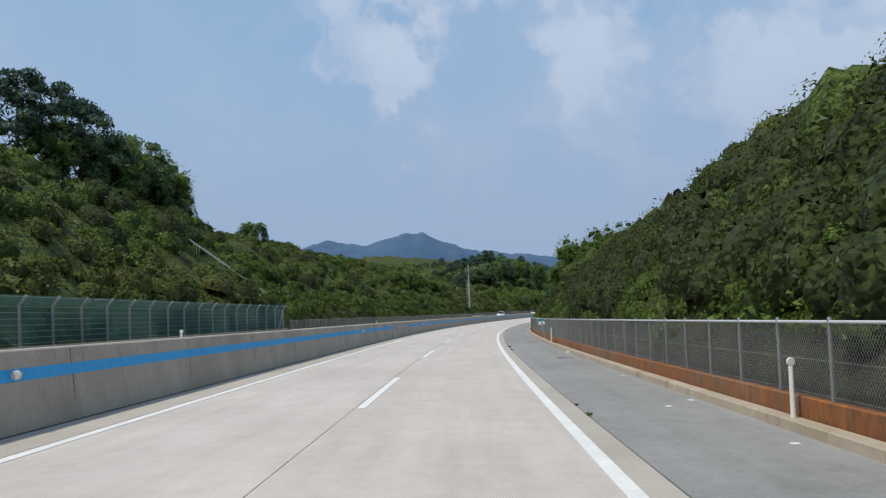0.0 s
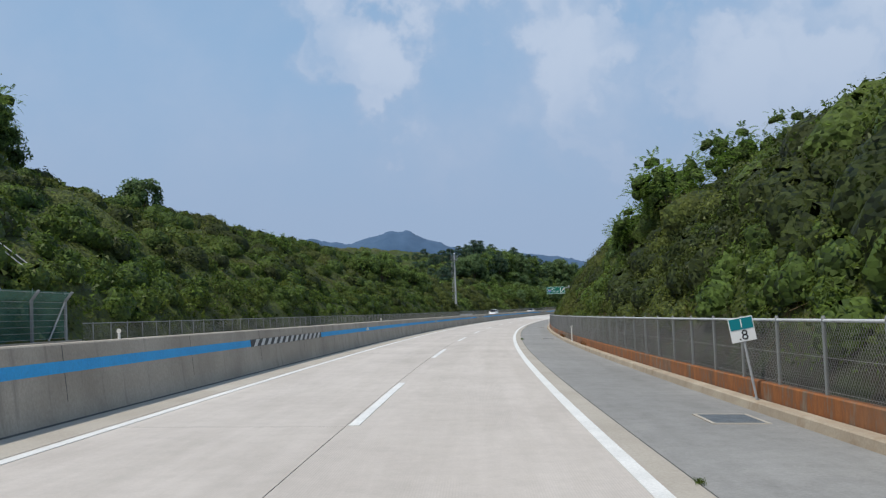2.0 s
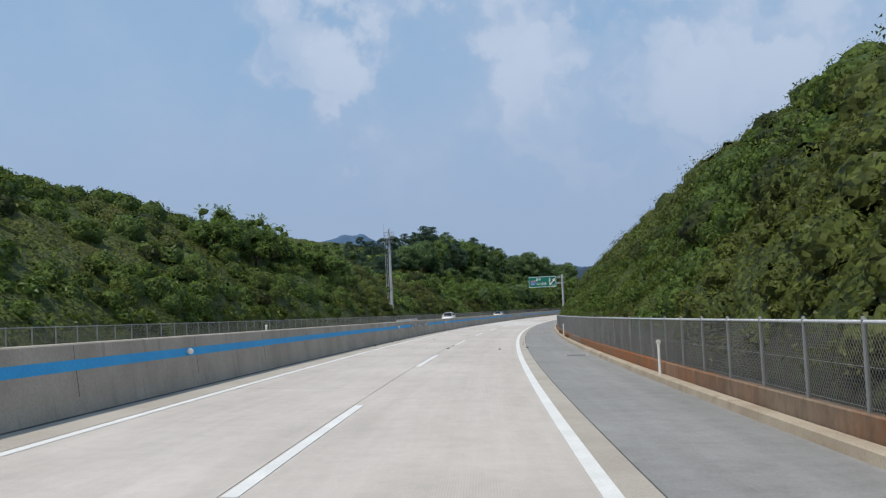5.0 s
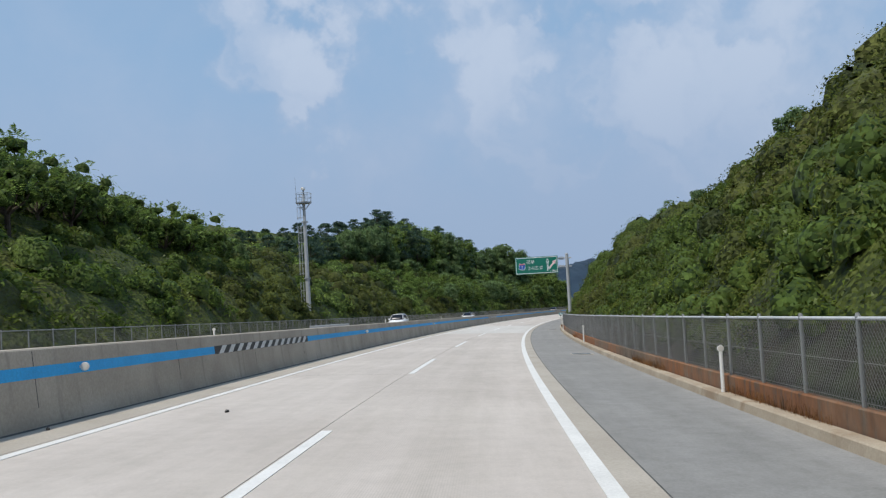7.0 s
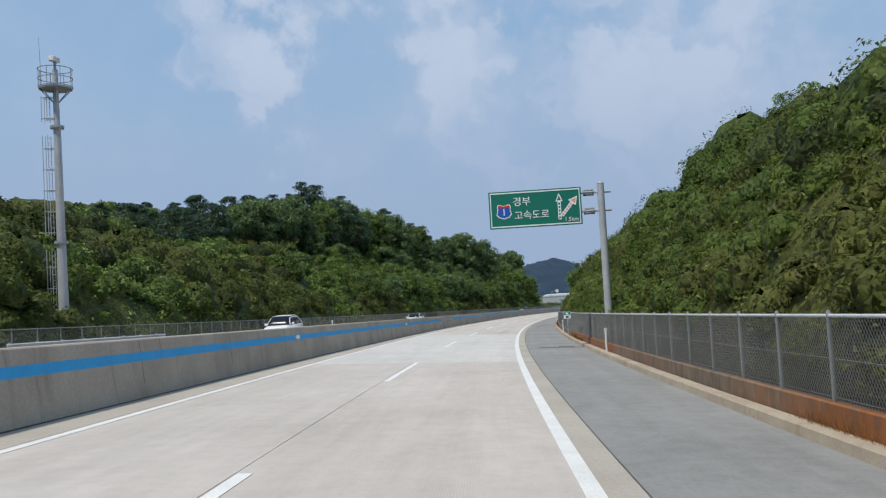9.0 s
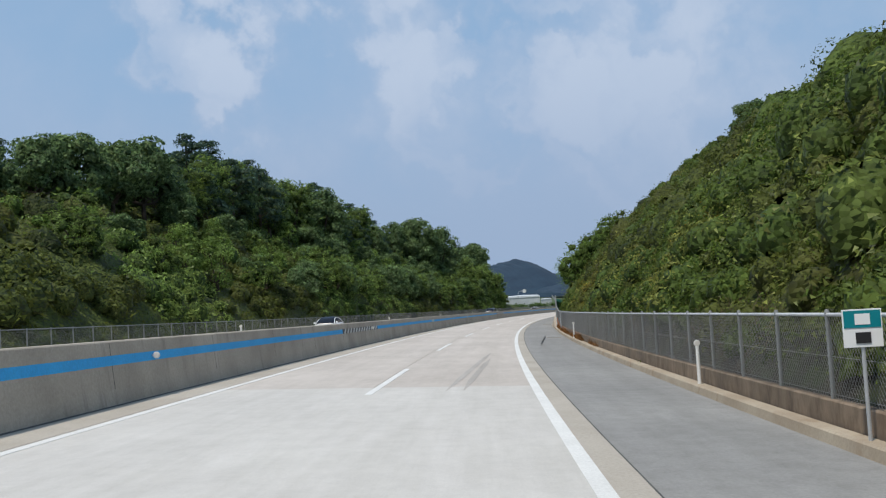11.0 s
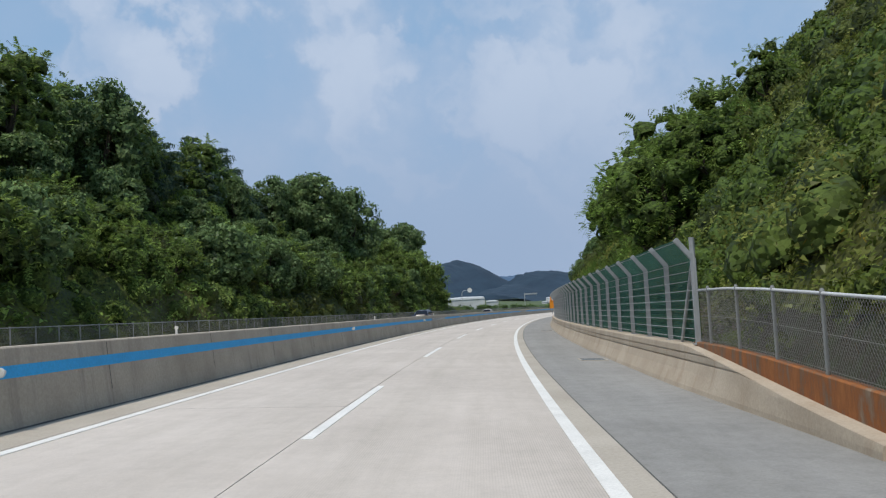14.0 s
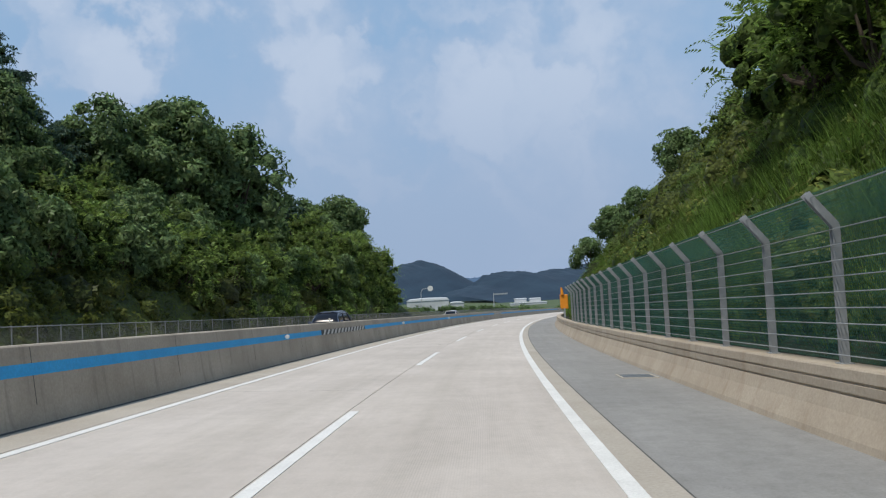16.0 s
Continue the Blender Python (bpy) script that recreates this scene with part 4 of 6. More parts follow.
def dead_grass():
    """Rust-brown dead grass between the kerb and the low wall, in stretches."""
    r = np.random.RandomState(23)
    n = 90000
    ss = np.concatenate([r.uniform(280, 313, n // 2), r.uniform(6, 280, n // 2)])
    dd = r.uniform(6.70, 6.805, n)
    keep = (lattice_noise(95, ss, dd, 5.0) > np.where(ss > 280, 0.12, 0.62))
    ss, dd = ss[keep], dd[keep]
    n = len(ss)
    tall = r.uniform(0.06, 0.34, n) * (0.6 + 0.6 * lattice_noise(96, ss, dd, 1.5))
    p = at(ss, dd, 0.06)
    t = np.stack([r.normal(0, 0.16, n), r.normal(0, 0.35, n), np.ones(n)], -1)
    b = np.cross(t, r.normal(0, 1, (n, 3)))
    b /= np.linalg.norm(b, axis=1)[:, None] + 1e-9
    w = r.uniform(0.002, 0.005, n)[:, None]
    q = p + t * tall[:, None]
    c = np.stack([p - b * w, p + b * w, q + b * w * 0.4, q - b * w * 0.4], 1).reshape(-1, 3)
    return tagged(fast_mesh("dead_grass", c, np.arange(len(c)).reshape(-1, 4), M["rust_grass"]), "rust brown dead grass along the low wall", "dry grass", kind="stuff")


dead_grass()


def bank_grass():
    """Fresh tall grass on the bank behind the screen fence."""
    r = np.random.RandomState(29)
    n = 90000
    ss, dd = r.uniform(343, 440, n), 7.6 + r.uniform(0, 5.2, n)
    keep = lattice_noise(97, ss, dd, 3.0) > 0.25
    ss, dd = ss[keep], dd[keep]
    n = len(ss)
    p = at(ss, dd, ground_right(ss, dd) - 0.1)
    t = np.stack([r.normal(-0.15, 0.30, n), r.normal(0, 0.30, n), np.ones(n)], -1)
    b = np.cross(t, r.normal(0, 1, (n, 3)))
    b /= np.linalg.norm(b, axis=1)[:, None] + 1e-9
    w = r.uniform(0.012, 0.028, n)[:, None]
    c = np.stack([p - b * w, p + b * w, p + t * r.uniform(0.5, 1.25, n)[:, None]], 1).reshape(-1, 3)
    return tagged(fast_mesh("bank_grass", c, np.arange(len(c)).reshape(-1, 3), M["leaf_bright"]), "bright green tall grass on the bank behind the fence", "grass", kind="stuff")


bank_grass()

# ---- trees ----
def limb_tree(name, seed, height, spread, leaf_mat, leaf_size, blobs, per, label, trunk_h=0.3, lean=0.0, blade=0.62, inner=None, feathered=False):
    """A broadleaf tree: tapered trunk, limbs, and a ragged crown of leaf clumps round their ends."""
    rng = np.random.RandomState(seed)
    top = new(name)
    bm = bmesh.new()
    th = height * trunk_h
    tip = Vector((lean, 0, th))
    tube(bm, (0, 0, -0.6), tip, 0.035 * height, 0.025 * height, 8)
    ends = []
    for k in range(7):
        a = k * 2.4 + rng.uniform(-0.4, 0.4)
        r = spread * rng.uniform(0.35, 0.75)
        e = Vector((lean + r * math.cos(a), r * math.sin(a), height * rng.uniform(0.45, 0.9)))
        mid = tip.lerp(e, 0.5) + Vector((0, 0, -0.06 * height))
        tube(bm, tip, mid, 0.018 * height, 0.012 * height, 6)
        tube(bm, mid, e, 0.012 * height, 0.003 * height, 5)
        ends.append(e)
    part("trunk", bm, M["bark"], top)
    cen = []
    for k in range(blobs):
        if k < len(ends):
            c = np.array(ends[k])
        else:
            a, u = rng.uniform(0, 6.283), rng.uniform(0, 1)
            z = height * (0.28 + 0.70 * u)
            rr = spread * math.sqrt(max(0.03, 1 - ((u - 0.35) / 0.72) ** 2)) * rng.uniform(0.35, 1.0)
            c = np.array((lean + rr * math.cos(a), rr * math.sin(a), z))
        cen.append(c)
    cen = np.array(cen)
    up = cen - np.array((lean, 0, height * 0.35))
    up /= np.linalg.norm(up, axis=1)[:, None] + 1e-6
    radii = spread * rng.uniform(0.28, 0.48, len(cen))
    if feathered:
        d = rng.normal(0, 1, (len(cen), per, 3)) + up[:, None, :] * 0.8
        d /= np.linalg.norm(d, axis=2)[:, :, None]
        p = cen[:, None, :] + d * (radii[:, None] * rng.uniform(0.45, 0.95, (len(cen), per)))[:, :, None]
        c = fronds(rng, p.reshape(-1, 3), d.reshape(-1, 3), leaf_size)
    else:
        c = shell(rng, cen, up, radii, per, leaf_size, 0.75, blade)
    fast_mesh("crown", c, np.arange(len(c)).reshape(-1, 3), leaf_mat, top)
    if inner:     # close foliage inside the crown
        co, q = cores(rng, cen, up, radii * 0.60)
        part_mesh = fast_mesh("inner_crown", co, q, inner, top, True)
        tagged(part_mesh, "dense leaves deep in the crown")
    return tagged(top, label, "tree")


def pine_tree(name, seed, height, spread, label, per=50):
    """A pine: bare lower trunk, rising boughs, and a ragged dome of flattened needle clumps."""
    rng = np.random.RandomState(seed)
    top = new(name)
    bm = bmesh.new()
    tube(bm, (0, 0, -0.6), (0.2, 0.1, height * 0.92), 0.022 * height, 0.006 * height, 8)
    cen, rad = [], []
    for k in range(36):
        u = rng.uniform(0, 1) ** 0.9
        z = height * (0.30 + 0.66 * u)
        reach = spread * (1.0 - u ** 2.2) ** 0.5 * rng.uniform(0.35, 1.05) + 0.15
        a = rng.uniform(0, 6.283)
        e = (reach * math.cos(a), reach * math.sin(a), z)
        if k % 2 == 0:
            tube(bm, (0.1, 0, z - 0.25 * reach - 0.2), e, 0.007 * height, 0.0025 * height, 5)
        cen.append(e)
        rad.append(spread * rng.uniform(0.30, 0.48) * (1.05 - 0.35 * u))
    part("trunk", bm, M["bark"], top)
    cen, rad = np.array(cen), np.array(rad)
    nr = np.tile(np.array([[0, 0, 1.0]]), (len(cen), 1))
    c = shell(rng, cen, nr, rad, per, 0.42, 0.50, 0.32)
    fast_mesh("crown", c, np.arange(len(c)).reshape(-1, 3), M["leaf_pine"], top)
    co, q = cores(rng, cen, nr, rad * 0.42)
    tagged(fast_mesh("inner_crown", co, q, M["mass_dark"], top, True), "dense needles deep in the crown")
    return tagged(top, label, "pine tree")


def cover_height(s, d):
    return float(ground_right(s, d)) if d > 0 else float(ground_left(s, d))


def plant(templates, spots, group):
    """Sets each template down at its first spot and copies it to the others: (kind, s, d, scale, turn)."""
    used = set()
    for kind, s, d, size, turn in spots:
        m = stand(s, d, cover_height(s, d) - 0.3, turn) @ Matrix.Scale(size, 4)
        t = templates[kind]
        if kind in used:
            o = copy_thing(t, m)
            o.matrix_basis = m
        else:
            t.matrix_world = m
            o = t
            used.add(kind)
        tagged(o, group=group)
    for kind, t in templates.items():
        if kind not in used:
            for o in (*t.children_recursive, t):
                bpy.data.objects.remove(o)


KINDS = {
    "oak": limb_tree("oak_tree", 1, 6.0, 2.6, M["leaf_dark"], 0.30, 34, 115, "dark green broadleaf tree on top of the slope", inner=M["mass_dark"]),
    "ash": limb_tree("ash_tree", 2, 6.5, 2.9, M["leaf_green"], 0.72, 32, 14, "green spreading tree with feathered leaves on the slope", inner=M["mass_green"], feathered=True),
    "locust": limb_tree("locust_tree", 3, 5.0, 2.3, M["leaf_bright"], 0.62, 38, 18, "bright green feathery locust tree on the cut slope", 0.25, inner=M["mass_green"], feathered=True),
    "bush_tree": limb_tree("bush_tree", 4, 3.4, 1.7, M["leaf_dark"], 0.21, 24, 110, "small rounded dark tree on the slope's crest", 0.2, inner=M["mass_dark"]),
    "sapling": limb_tree("sapling", 5, 4.2, 1.5, M["leaf_green"], 0.19, 18, 105, "slender green sapling on the slope", 0.3),
    "pine": pine_tree("pine_tree", 6, 9.0, 2.7, "dark green pine with flat layered boughs", 95),
    "pine_wide": pine_tree("pine_tree", 7, 8.0, 3.2, "dark green pine with a broad ragged crown", 95),
    "tall_oak": limb_tree("oak_tree", 8, 11.0, 3.9, M["leaf_dark"], 0.42, 52, 95, "tall dark green broadleaf tree on the wooded slope", inner=M["mass_dark"]),
    "tall_ash": limb_tree("ash_tree", 9, 11.0, 3.7, M["leaf_green"], 0.92, 48, 13, "tall green tree with feathered leaves on the wooded slope", inner=M["mass_green"], feathered=True),
    "tall_pine": pine_tree("pine_tree", 10, 11.0, 3.2, "tall dark green pine above the wooded slope", 110),
}
NOMINAL = {"oak": 6.4, "ash": 7.0, "locust": 5.4, "bush_tree": 3.7, "sapling": 4.4, "pine": 9.2, "pine_wide": 8.3, "tall_oak": 11.8, "tall_ash": 11.8, "tall_pine": 11.2}
rng = random.Random(12)


def grown(kind, s, d, height):
    """A spot whose tree stands so many metres tall."""
    return (kind, s, d, height / NOMINAL[kind], rng.uniform(0, 360))


def topped(kind, s, d, top):
    """A spot whose tree's top reaches so many metres over the road."""
    return grown(kind, s, d, max(1.2, top - cover_height(s, d) + 0.3))


SPOTS = [
    # crest of the far slope where the clip begins
    grown("ash", 81, -41, 7.0), grown("oak", 86.5, -40.5, 7.0), grown("ash", 90.5, -40, 7.2), grown("oak", 100, -40.5, 7.5), grown("ash", 106, -41.5, 8.0), grown("oak", 110, -43, 8.0),
    grown("pine", 79, -43, 11.4), grown("pine", 84, -42.5, 12.0), grown("pine_wide", 89, -42, 11.2), grown("oak", 93, -40, 8.1), grown("tall_ash", 97, -42, 9.6), grown("tall_oak", 103, -42, 10.4),
    grown("ash", 108, -41, 8.6), grown("tall_ash", 112, -42, 8.6), grown("oak", 114, -42.5, 6.1), topped("bush_tree", 132.2, -37.9, 17.5), grown("bush_tree", 104, -38, 4.1),
    ("sapling", 150, -33.5, 0.5, 0), topped("locust", 157.3, -30.9, 13.2), ("bush_tree", 143, -33.5, 0.6, 120),
]
SPOTS += [
    # right crest
    topped("locust", 83.4, 14.0, 10.3), topped("locust", 84.9, 11.4, 9.5), topped("locust", 87.6, 12.0, 9.2), topped("locust", 91.6, 12.6, 8.9), topped("locust", 89.8, 10.4, 7.5), topped("locust", 95.0, 11.5, 7.4), topped("bush_tree", 99.0, 11.0, 6.9), topped("ash", 80.5, 15.6, 10.3),
    ("bush_tree", 122, 16.0, 0.7, 90),
    ("bush_tree", 186, 15.0, 0.5, 60), ("sapling", 231, 16.5, 0.45, 0), topped("sapling", 240.5, 18.4, 12.6), ("bush_tree", 246, 20.0, 0.7, 20), ("bush_tree", 252, 20.5, 0.7, 300),
    topped("oak", 355.0, 33.0, 27.6), topped("oak", 352.0, 34.0, 27.2), topped("oak", 347.0, 33.0, 26.0), topped("oak", 358.0, 35.0, 27.6), topped("bush_tree", 348.0, 31.0, 24.0),
]
SPOTS += [
    # growth over the screen fence
    topped("ash", 338.0, 11.4, 10.2), topped("ash", 338.4, 9.9, 9.3), topped("locust", 340.4, 9.2, 8.1), topped("ash", 342, 12.7, 11.2), topped("ash", 343, 15.5, 13.2), topped("locust", 345.5, 11.4, 9.4),
    topped("ash", 349, 12.2, 10.2), topped("ash", 348, 14.6, 12.6), topped("locust", 353, 11.8, 10.2), topped("ash", 357, 12.2, 11.6), topped("ash", 355, 15, 12.8), topped("locust", 361, 11.8, 11.2), topped("ash", 365, 12.0, 11.8),
    topped("ash", 363, 15.0, 14.8), topped("locust", 369.5, 11.8, 11.0), topped("ash", 373.5, 11.9, 12.0), topped("ash", 372, 14.6, 15.0), topped("ash", 378, 12.9, 11.2), topped("ash", 383, 13.8, 11.6), topped("ash", 389, 14.2, 11.2), topped("ash", 395, 14.8, 11.8),
    topped("oak", 405.5, 14.6, 13.0), topped("bush_tree", 414, 13.0, 10.6), topped("bush_tree", 424, 12.5, 9.8), topped("oak", 434, 13.0, 11.6), topped("oak", 448, 10.8, 9.6), topped("oak", 453, 14.0, 13.4),
]
SPOTS += [
    # pines and oaks that stand over the far wood
    topped("pine_wide", 290, -56.0, 17.4), topped("pine", 298, -57.0, 18.4), topped("pine_wide", 306, -57.0, 19.4), topped("pine", 313, -58.0, 20.5), topped("pine_wide", 320, -58.0, 21.4), topped("pine_wide", 327, -57.0, 22.2), topped("pine", 333, -56.0, 24.0),
    topped("tall_pine", 345, -41.0, 27.2), topped("tall_pine", 350, -40.4, 27.3), topped("tall_ash", 356, -38.0, 25.2), topped("tall_pine", 362, -39.5, 26.6), topped("tall_ash", 374, -38.0, 25.1),
    topped("tall_pine", 385, -37.6, 25.7), topped("tall_pine", 389, -38.7, 26.9), topped("tall_ash", 397, -33.2, 22.8), topped("tall_pine", 403, -36.2, 24.5), topped("tall_pine", 408.5, -35.2, 24.1),
    topped("tall_oak", 420, -32.5, 21.6), topped("tall_oak", 425.5, -28.5, 22.9), topped("tall_oak", 431.5, -25.4, 21.0), topped("tall_oak", 427, -31.5, 22.8), topped("tall_oak", 478, -27.5, 20.4), topped("tall_oak", 490, -30.0, 21.4),
]
TOP_NEAR = [(235, 6.5), (255, 9.2), (263, 11.7), (277, 14.5), (296, 16.9), (328, 21.5), (338, 23.2), (350, 23.6), (374, 23.4), (392, 21.6), (400, 21.0), (412, 18.6), (418, 19.2), (426, 21.0), (440, 20.6), (452, 22.0), (482, 21.0), (492, 20.8), (505, 19.0), (518, 14), (532, 9)]
TOP_FAR = [(262, 10), (273, 12.5), (283, 15.6), (300, 19.4), (324, 22.4), (359, 27.6), (383, 27.6), (432, 25.5), (470, 25.5), (500, 24)]


def canopy(table, s):
    return float(np.interp(s, [a for a, b in table], [b for a, b in table]))


def rank(table, s0, s1, step, d, spread, kinds):
    """A row of trees whose tops follow the wood's outline."""
    s = s0
    while s < s1:
        q, e = s + rng.uniform(-1.5, 1.5), d - rng.uniform(0, spread)
        h = canopy(table, q) * rng.choice([1.0, 0.97, 0.9]) - cover_height(q, e)
        if h > 2.0:
            kind = rng.choice(kinds)
            kind = kind if h > 7.5 or not kind.startswith("tall") else "pine_wide" if kind == "tall_pine" else "oak"
            if q < 480 + (-20 - e) * 2.4:
                SPOTS.append(grown(kind, q, e, h))
        s += step * rng.uniform(0.8, 1.2)


for k in range(16):     # young trees on the far slope before the mast
    s, d = 188 + k * 2.9, -24.0 - rng.uniform(0, 5)
    SPOTS.append(topped(rng.choice(["ash", "ash", "oak"]), s, d, float(np.interp(s, [188, 211, 215, 222, 229, 235], [12.8, 12.6, 11.4, 11.0, 10.4, 8.6]))))
rank(TOP_NEAR, 246, 330, 5.5, -32.5, 3.0, ["pine_wide", "pine_wide", "oak", "pine_wide"])
rank(TOP_NEAR, 330, 526, 4.6, -32.5, 3.0, ["tall_pine", "tall_oak", "tall_ash", "tall_oak", "tall_pine"])
rank(TOP_FAR, 262, 470, 6.0, -45.0, 3.0, ["tall_pine", "pine_wide", "tall_pine", "tall_oak"])
for k in range(66):     # broadleaf growth down the wooded part of the far slope
    s = 318 + k * 2.55 + rng.uniform(-2, 2)
    SPOTS.append(grown(rng.choice(["ash", "oak", "ash", "sapling", "bush_tree"]), s, -20.5 - rng.uniform(0, 10), rng.uniform(3.4, 6.0)))
for s, d, h in ((448, -22, 8.5), (455, -24, 10), (462, -22, 9), (467, -21, 9.3), (472, -23, 9.5), (477, -21, 9), (481, -22, 8.5)):     # end of the wood
    SPOTS.append(grown("tall_ash", s, d, h))
for k in range(44):     # close growth along the far fence
    s = 326 + k * 3.6 + rng.uniform(-1.5, 1.5)
    SPOTS.append(grown(rng.choice(["ash", "oak", "ash", "bush_tree"]), s, -19.5 - rng.uniform(0, 2.5), rng.uniform(4.2, 6.6)))
for k in range(16):     # young growth by the fence before the wood
    s = 288 + k * 3.0 + rng.uniform(-1.5, 1.5)
    SPOTS.append(grown(rng.choice(["ash", "ash", "sapling", "bush_tree"]), s, -20 - rng.uniform(0, 9), rng.uniform(3.0, 5.2)))
for k in range(14):     # low bushes along the far fence past the wood
    SPOTS.append(grown("bush_tree", 496 + k * 7.5 + rng.uniform(-2, 2), -20.5 - rng.uniform(0, 4), rng.uniform(1.2, 2.0)))
plant(KINDS, SPOTS, "roadside trees")


def valley_trees():
    """Low far growth over the valley floor, one mesh."""
    r = np.random.RandomState(31)
    n = 240
    ss, dd = r.uniform(500, 880, n), -24 - r.uniform(0, 1, n) ** 1.5 * 120
    cen = at(ss, dd, 0.2 + r.uniform(-0.5, 0.8, n) - np.maximum(0, ss - 640) * 0.012)
    c = shell(r, cen, np.tile(np.array([[0, 0, 1.0]]), (n, 1)), r.uniform(1.6, 3.0, n), 140, 0.6, 0.75, 0.6)
    return tagged(fast_mesh("valley_trees", c, np.arange(len(c)).reshape(-1, 3), M["leaf_dark"]), "dark green trees and bushes across the valley floor", "trees", kind="stuff")


valley_trees()

# ---- fences ----
def ribbons(name, a, b, width, mat, parent, normal_d=1.0, label=""):
    """Wires from points a to points b: each a slim three-sided bar."""
    d = b - a
    d /= np.linalg.norm(d, axis=1)[:, None] + 1e-9
    up = np.array([0, 0, 1.0])
    side = np.cross(d, up)
    side /= np.linalg.norm(side, axis=1)[:, None] + 1e-9
    n2 = np.cross(side, d)
    w = width / 2
    offs = [n2 * w, -n2 * w * 0.5 + side * w * 0.87, -n2 * w * 0.5 - side * w * 0.87]
    n = len(a)
    co = np.concatenate([np.stack([a + o for o in offs], 1), np.stack([b + o for o in offs], 1)], 1).reshape(-1, 3)
    base = np.arange(n)[:, None] * 6
    q = np.concatenate([base + np.array([k, (k + 1) % 3, 3 + (k + 1) % 3, 3 + k]) for k in range(3)])
    ob = fast_mesh(name, co, q, mat, parent)
    if label:
        tagged(ob, label)
    return ob


def lattice(name, s0, s1, low, high, cell, width, mat, parent, label="", slant=0.55, rise=level):
    """Woven mesh between two edges given as (d, z): wires slanting both ways."""
    h = math.hypot(high[0] - low[0], high[1] - low[1])
    run = h * slant
    ss = np.arange(s0, s1, cell)
    ends = []
    for sign in (1, -1):
        e0, e1 = ss, np.clip(ss + sign * run, s0, s1)
        f = np.clip(np.abs(e1 - ss) / run, 0.02, 1)
        a = at(e0, low[0], low[1] + rise(e0))
        b = at(e1, low[0] + (high[0] - low[0]) * f, low[1] + (high[1] - low[1]) * f + rise(e1))
        ends.append((a, b))
    for e0, sign in ((s0, 1), (s1, -1)):
        k = int(run / cell)
        zz = np.linspace(0.05, 0.95, k)
        e1 = e0 + sign * run * (1 - zz)
        a = at(np.full(k, e0), low[0] + (high[0] - low[0]) * zz, low[1] + (high[1] - low[1]) * zz + rise(e0))
        b = at(e1, high[0], high[1] + rise(e1))
        ends.append((a, b))
    return ribbons(name, np.concatenate([e[0] for e in ends]), np.concatenate([e[1] for e in ends]), width, mat, parent, 1.0, label)


def round_mesh(name, r, h, mat, seg=10, cap=0.0):
    bm = bmesh.new()
    tube(bm, (0, 0, 0), (0, 0, h), r, r, seg)
    if cap:
        tube(bm, (0, 0, h), (0, 0, h + cap), r * 1.25, r * 0.7, seg)
    me = bpy.data.meshes.new(name)
    bm.to_mesh(me)
    bm.free()
    me.materials.append(mat)
    return me


def rail(name, s0, s1, d, z, r, mat, parent, label="", step=2.0, seg=6, rise=level):
    prof = [(d + r * math.cos(k * 2 * math.pi / seg), z + r * math.sin(k * 2 * math.pi / seg)) for k in range(seg)]
    return sweep(name, prof, s0, s1, mat, step, True, parent, label, True, rise)


# chain-link fence on the stained wall
fence = tagged(new("chain_link_fence"), "galvanised chain-link fence with top rail on a low wall", "fence")
post_mesh = round_mesh("post", 0.03, 1.10, M["fence_post"], 10, 0.05)
s = -28.69
while s < NET0 - 0.5:
    o = new("post", post_mesh)
    o.parent = fence
    o.matrix_world = stand(s, 6.89, 0.45 + float(climb(s)))
    s += 1.902
rail("top_rail", S0, NET0 - 0.2, 6.89, 1.53, 0.028, M["bright_steel"], fence, "shiny galvanised top rail", rise=climb)
rail("mid_wire", S0, NET0 - 0.2, 6.885, 1.0, 0.005, M["wire"], fence, seg=4, rise=climb)
rail("mid_wire", S0, NET0 - 0.2, 6.885, 0.52, 0.005, M["wire"], fence, seg=4, rise=climb)
lattice("wire_mesh", S0, NET0 - 0.3, (6.87, 0.47), (6.87, 1.52), 0.078, 0.0062, M["wire"], fence, "grey woven wire mesh", 0.8, climb)

# green screen fence with bent posts
def bent_post_mesh(toward):
    bm = bmesh.new()
    for a, b in (((0, 0, 0), (0, 0, 1.80)), ((0, 0, 1.80), (toward * 0.34, 0, 2.22))):
        a, b = Vector(a), Vector(b)
        q = (b - a).to_track_quat("Z", "Y").to_matrix().to_4x4()
        L = (b - a).length
        for x0, x1, y0, y1 in ((-0.05, 0.05, -0.055, -0.043), (-0.05, 0.05, 0.043, 0.055), (-0.006, 0.006, -0.043, 0.043)):
            m = Matrix.Translation(a) @ (Matrix.Identity(4) if abs(b.x - a.x) < 0.01 else Matrix.Rotation(math.atan2(b.x - a.x, b.z - a.z), 4, "Y"))
            bmesh.ops.create_cube(bm, size=1.0, matrix=m @ Matrix.Translation(((x0 + x1) / 2, (y0 + y1) / 2, L / 2)) @ Matrix.Diagonal((x1 - x0, y1 - y0, L + 0.02, 1)))
    box(bm, -0.09, 0.09, -0.09, 0.09, 0.0, 0.02)
    me = bpy.data.meshes.new("bent_post")
    bm.to_mesh(me)
    bm.free()
    me.materials.append(M["post"])
    return me


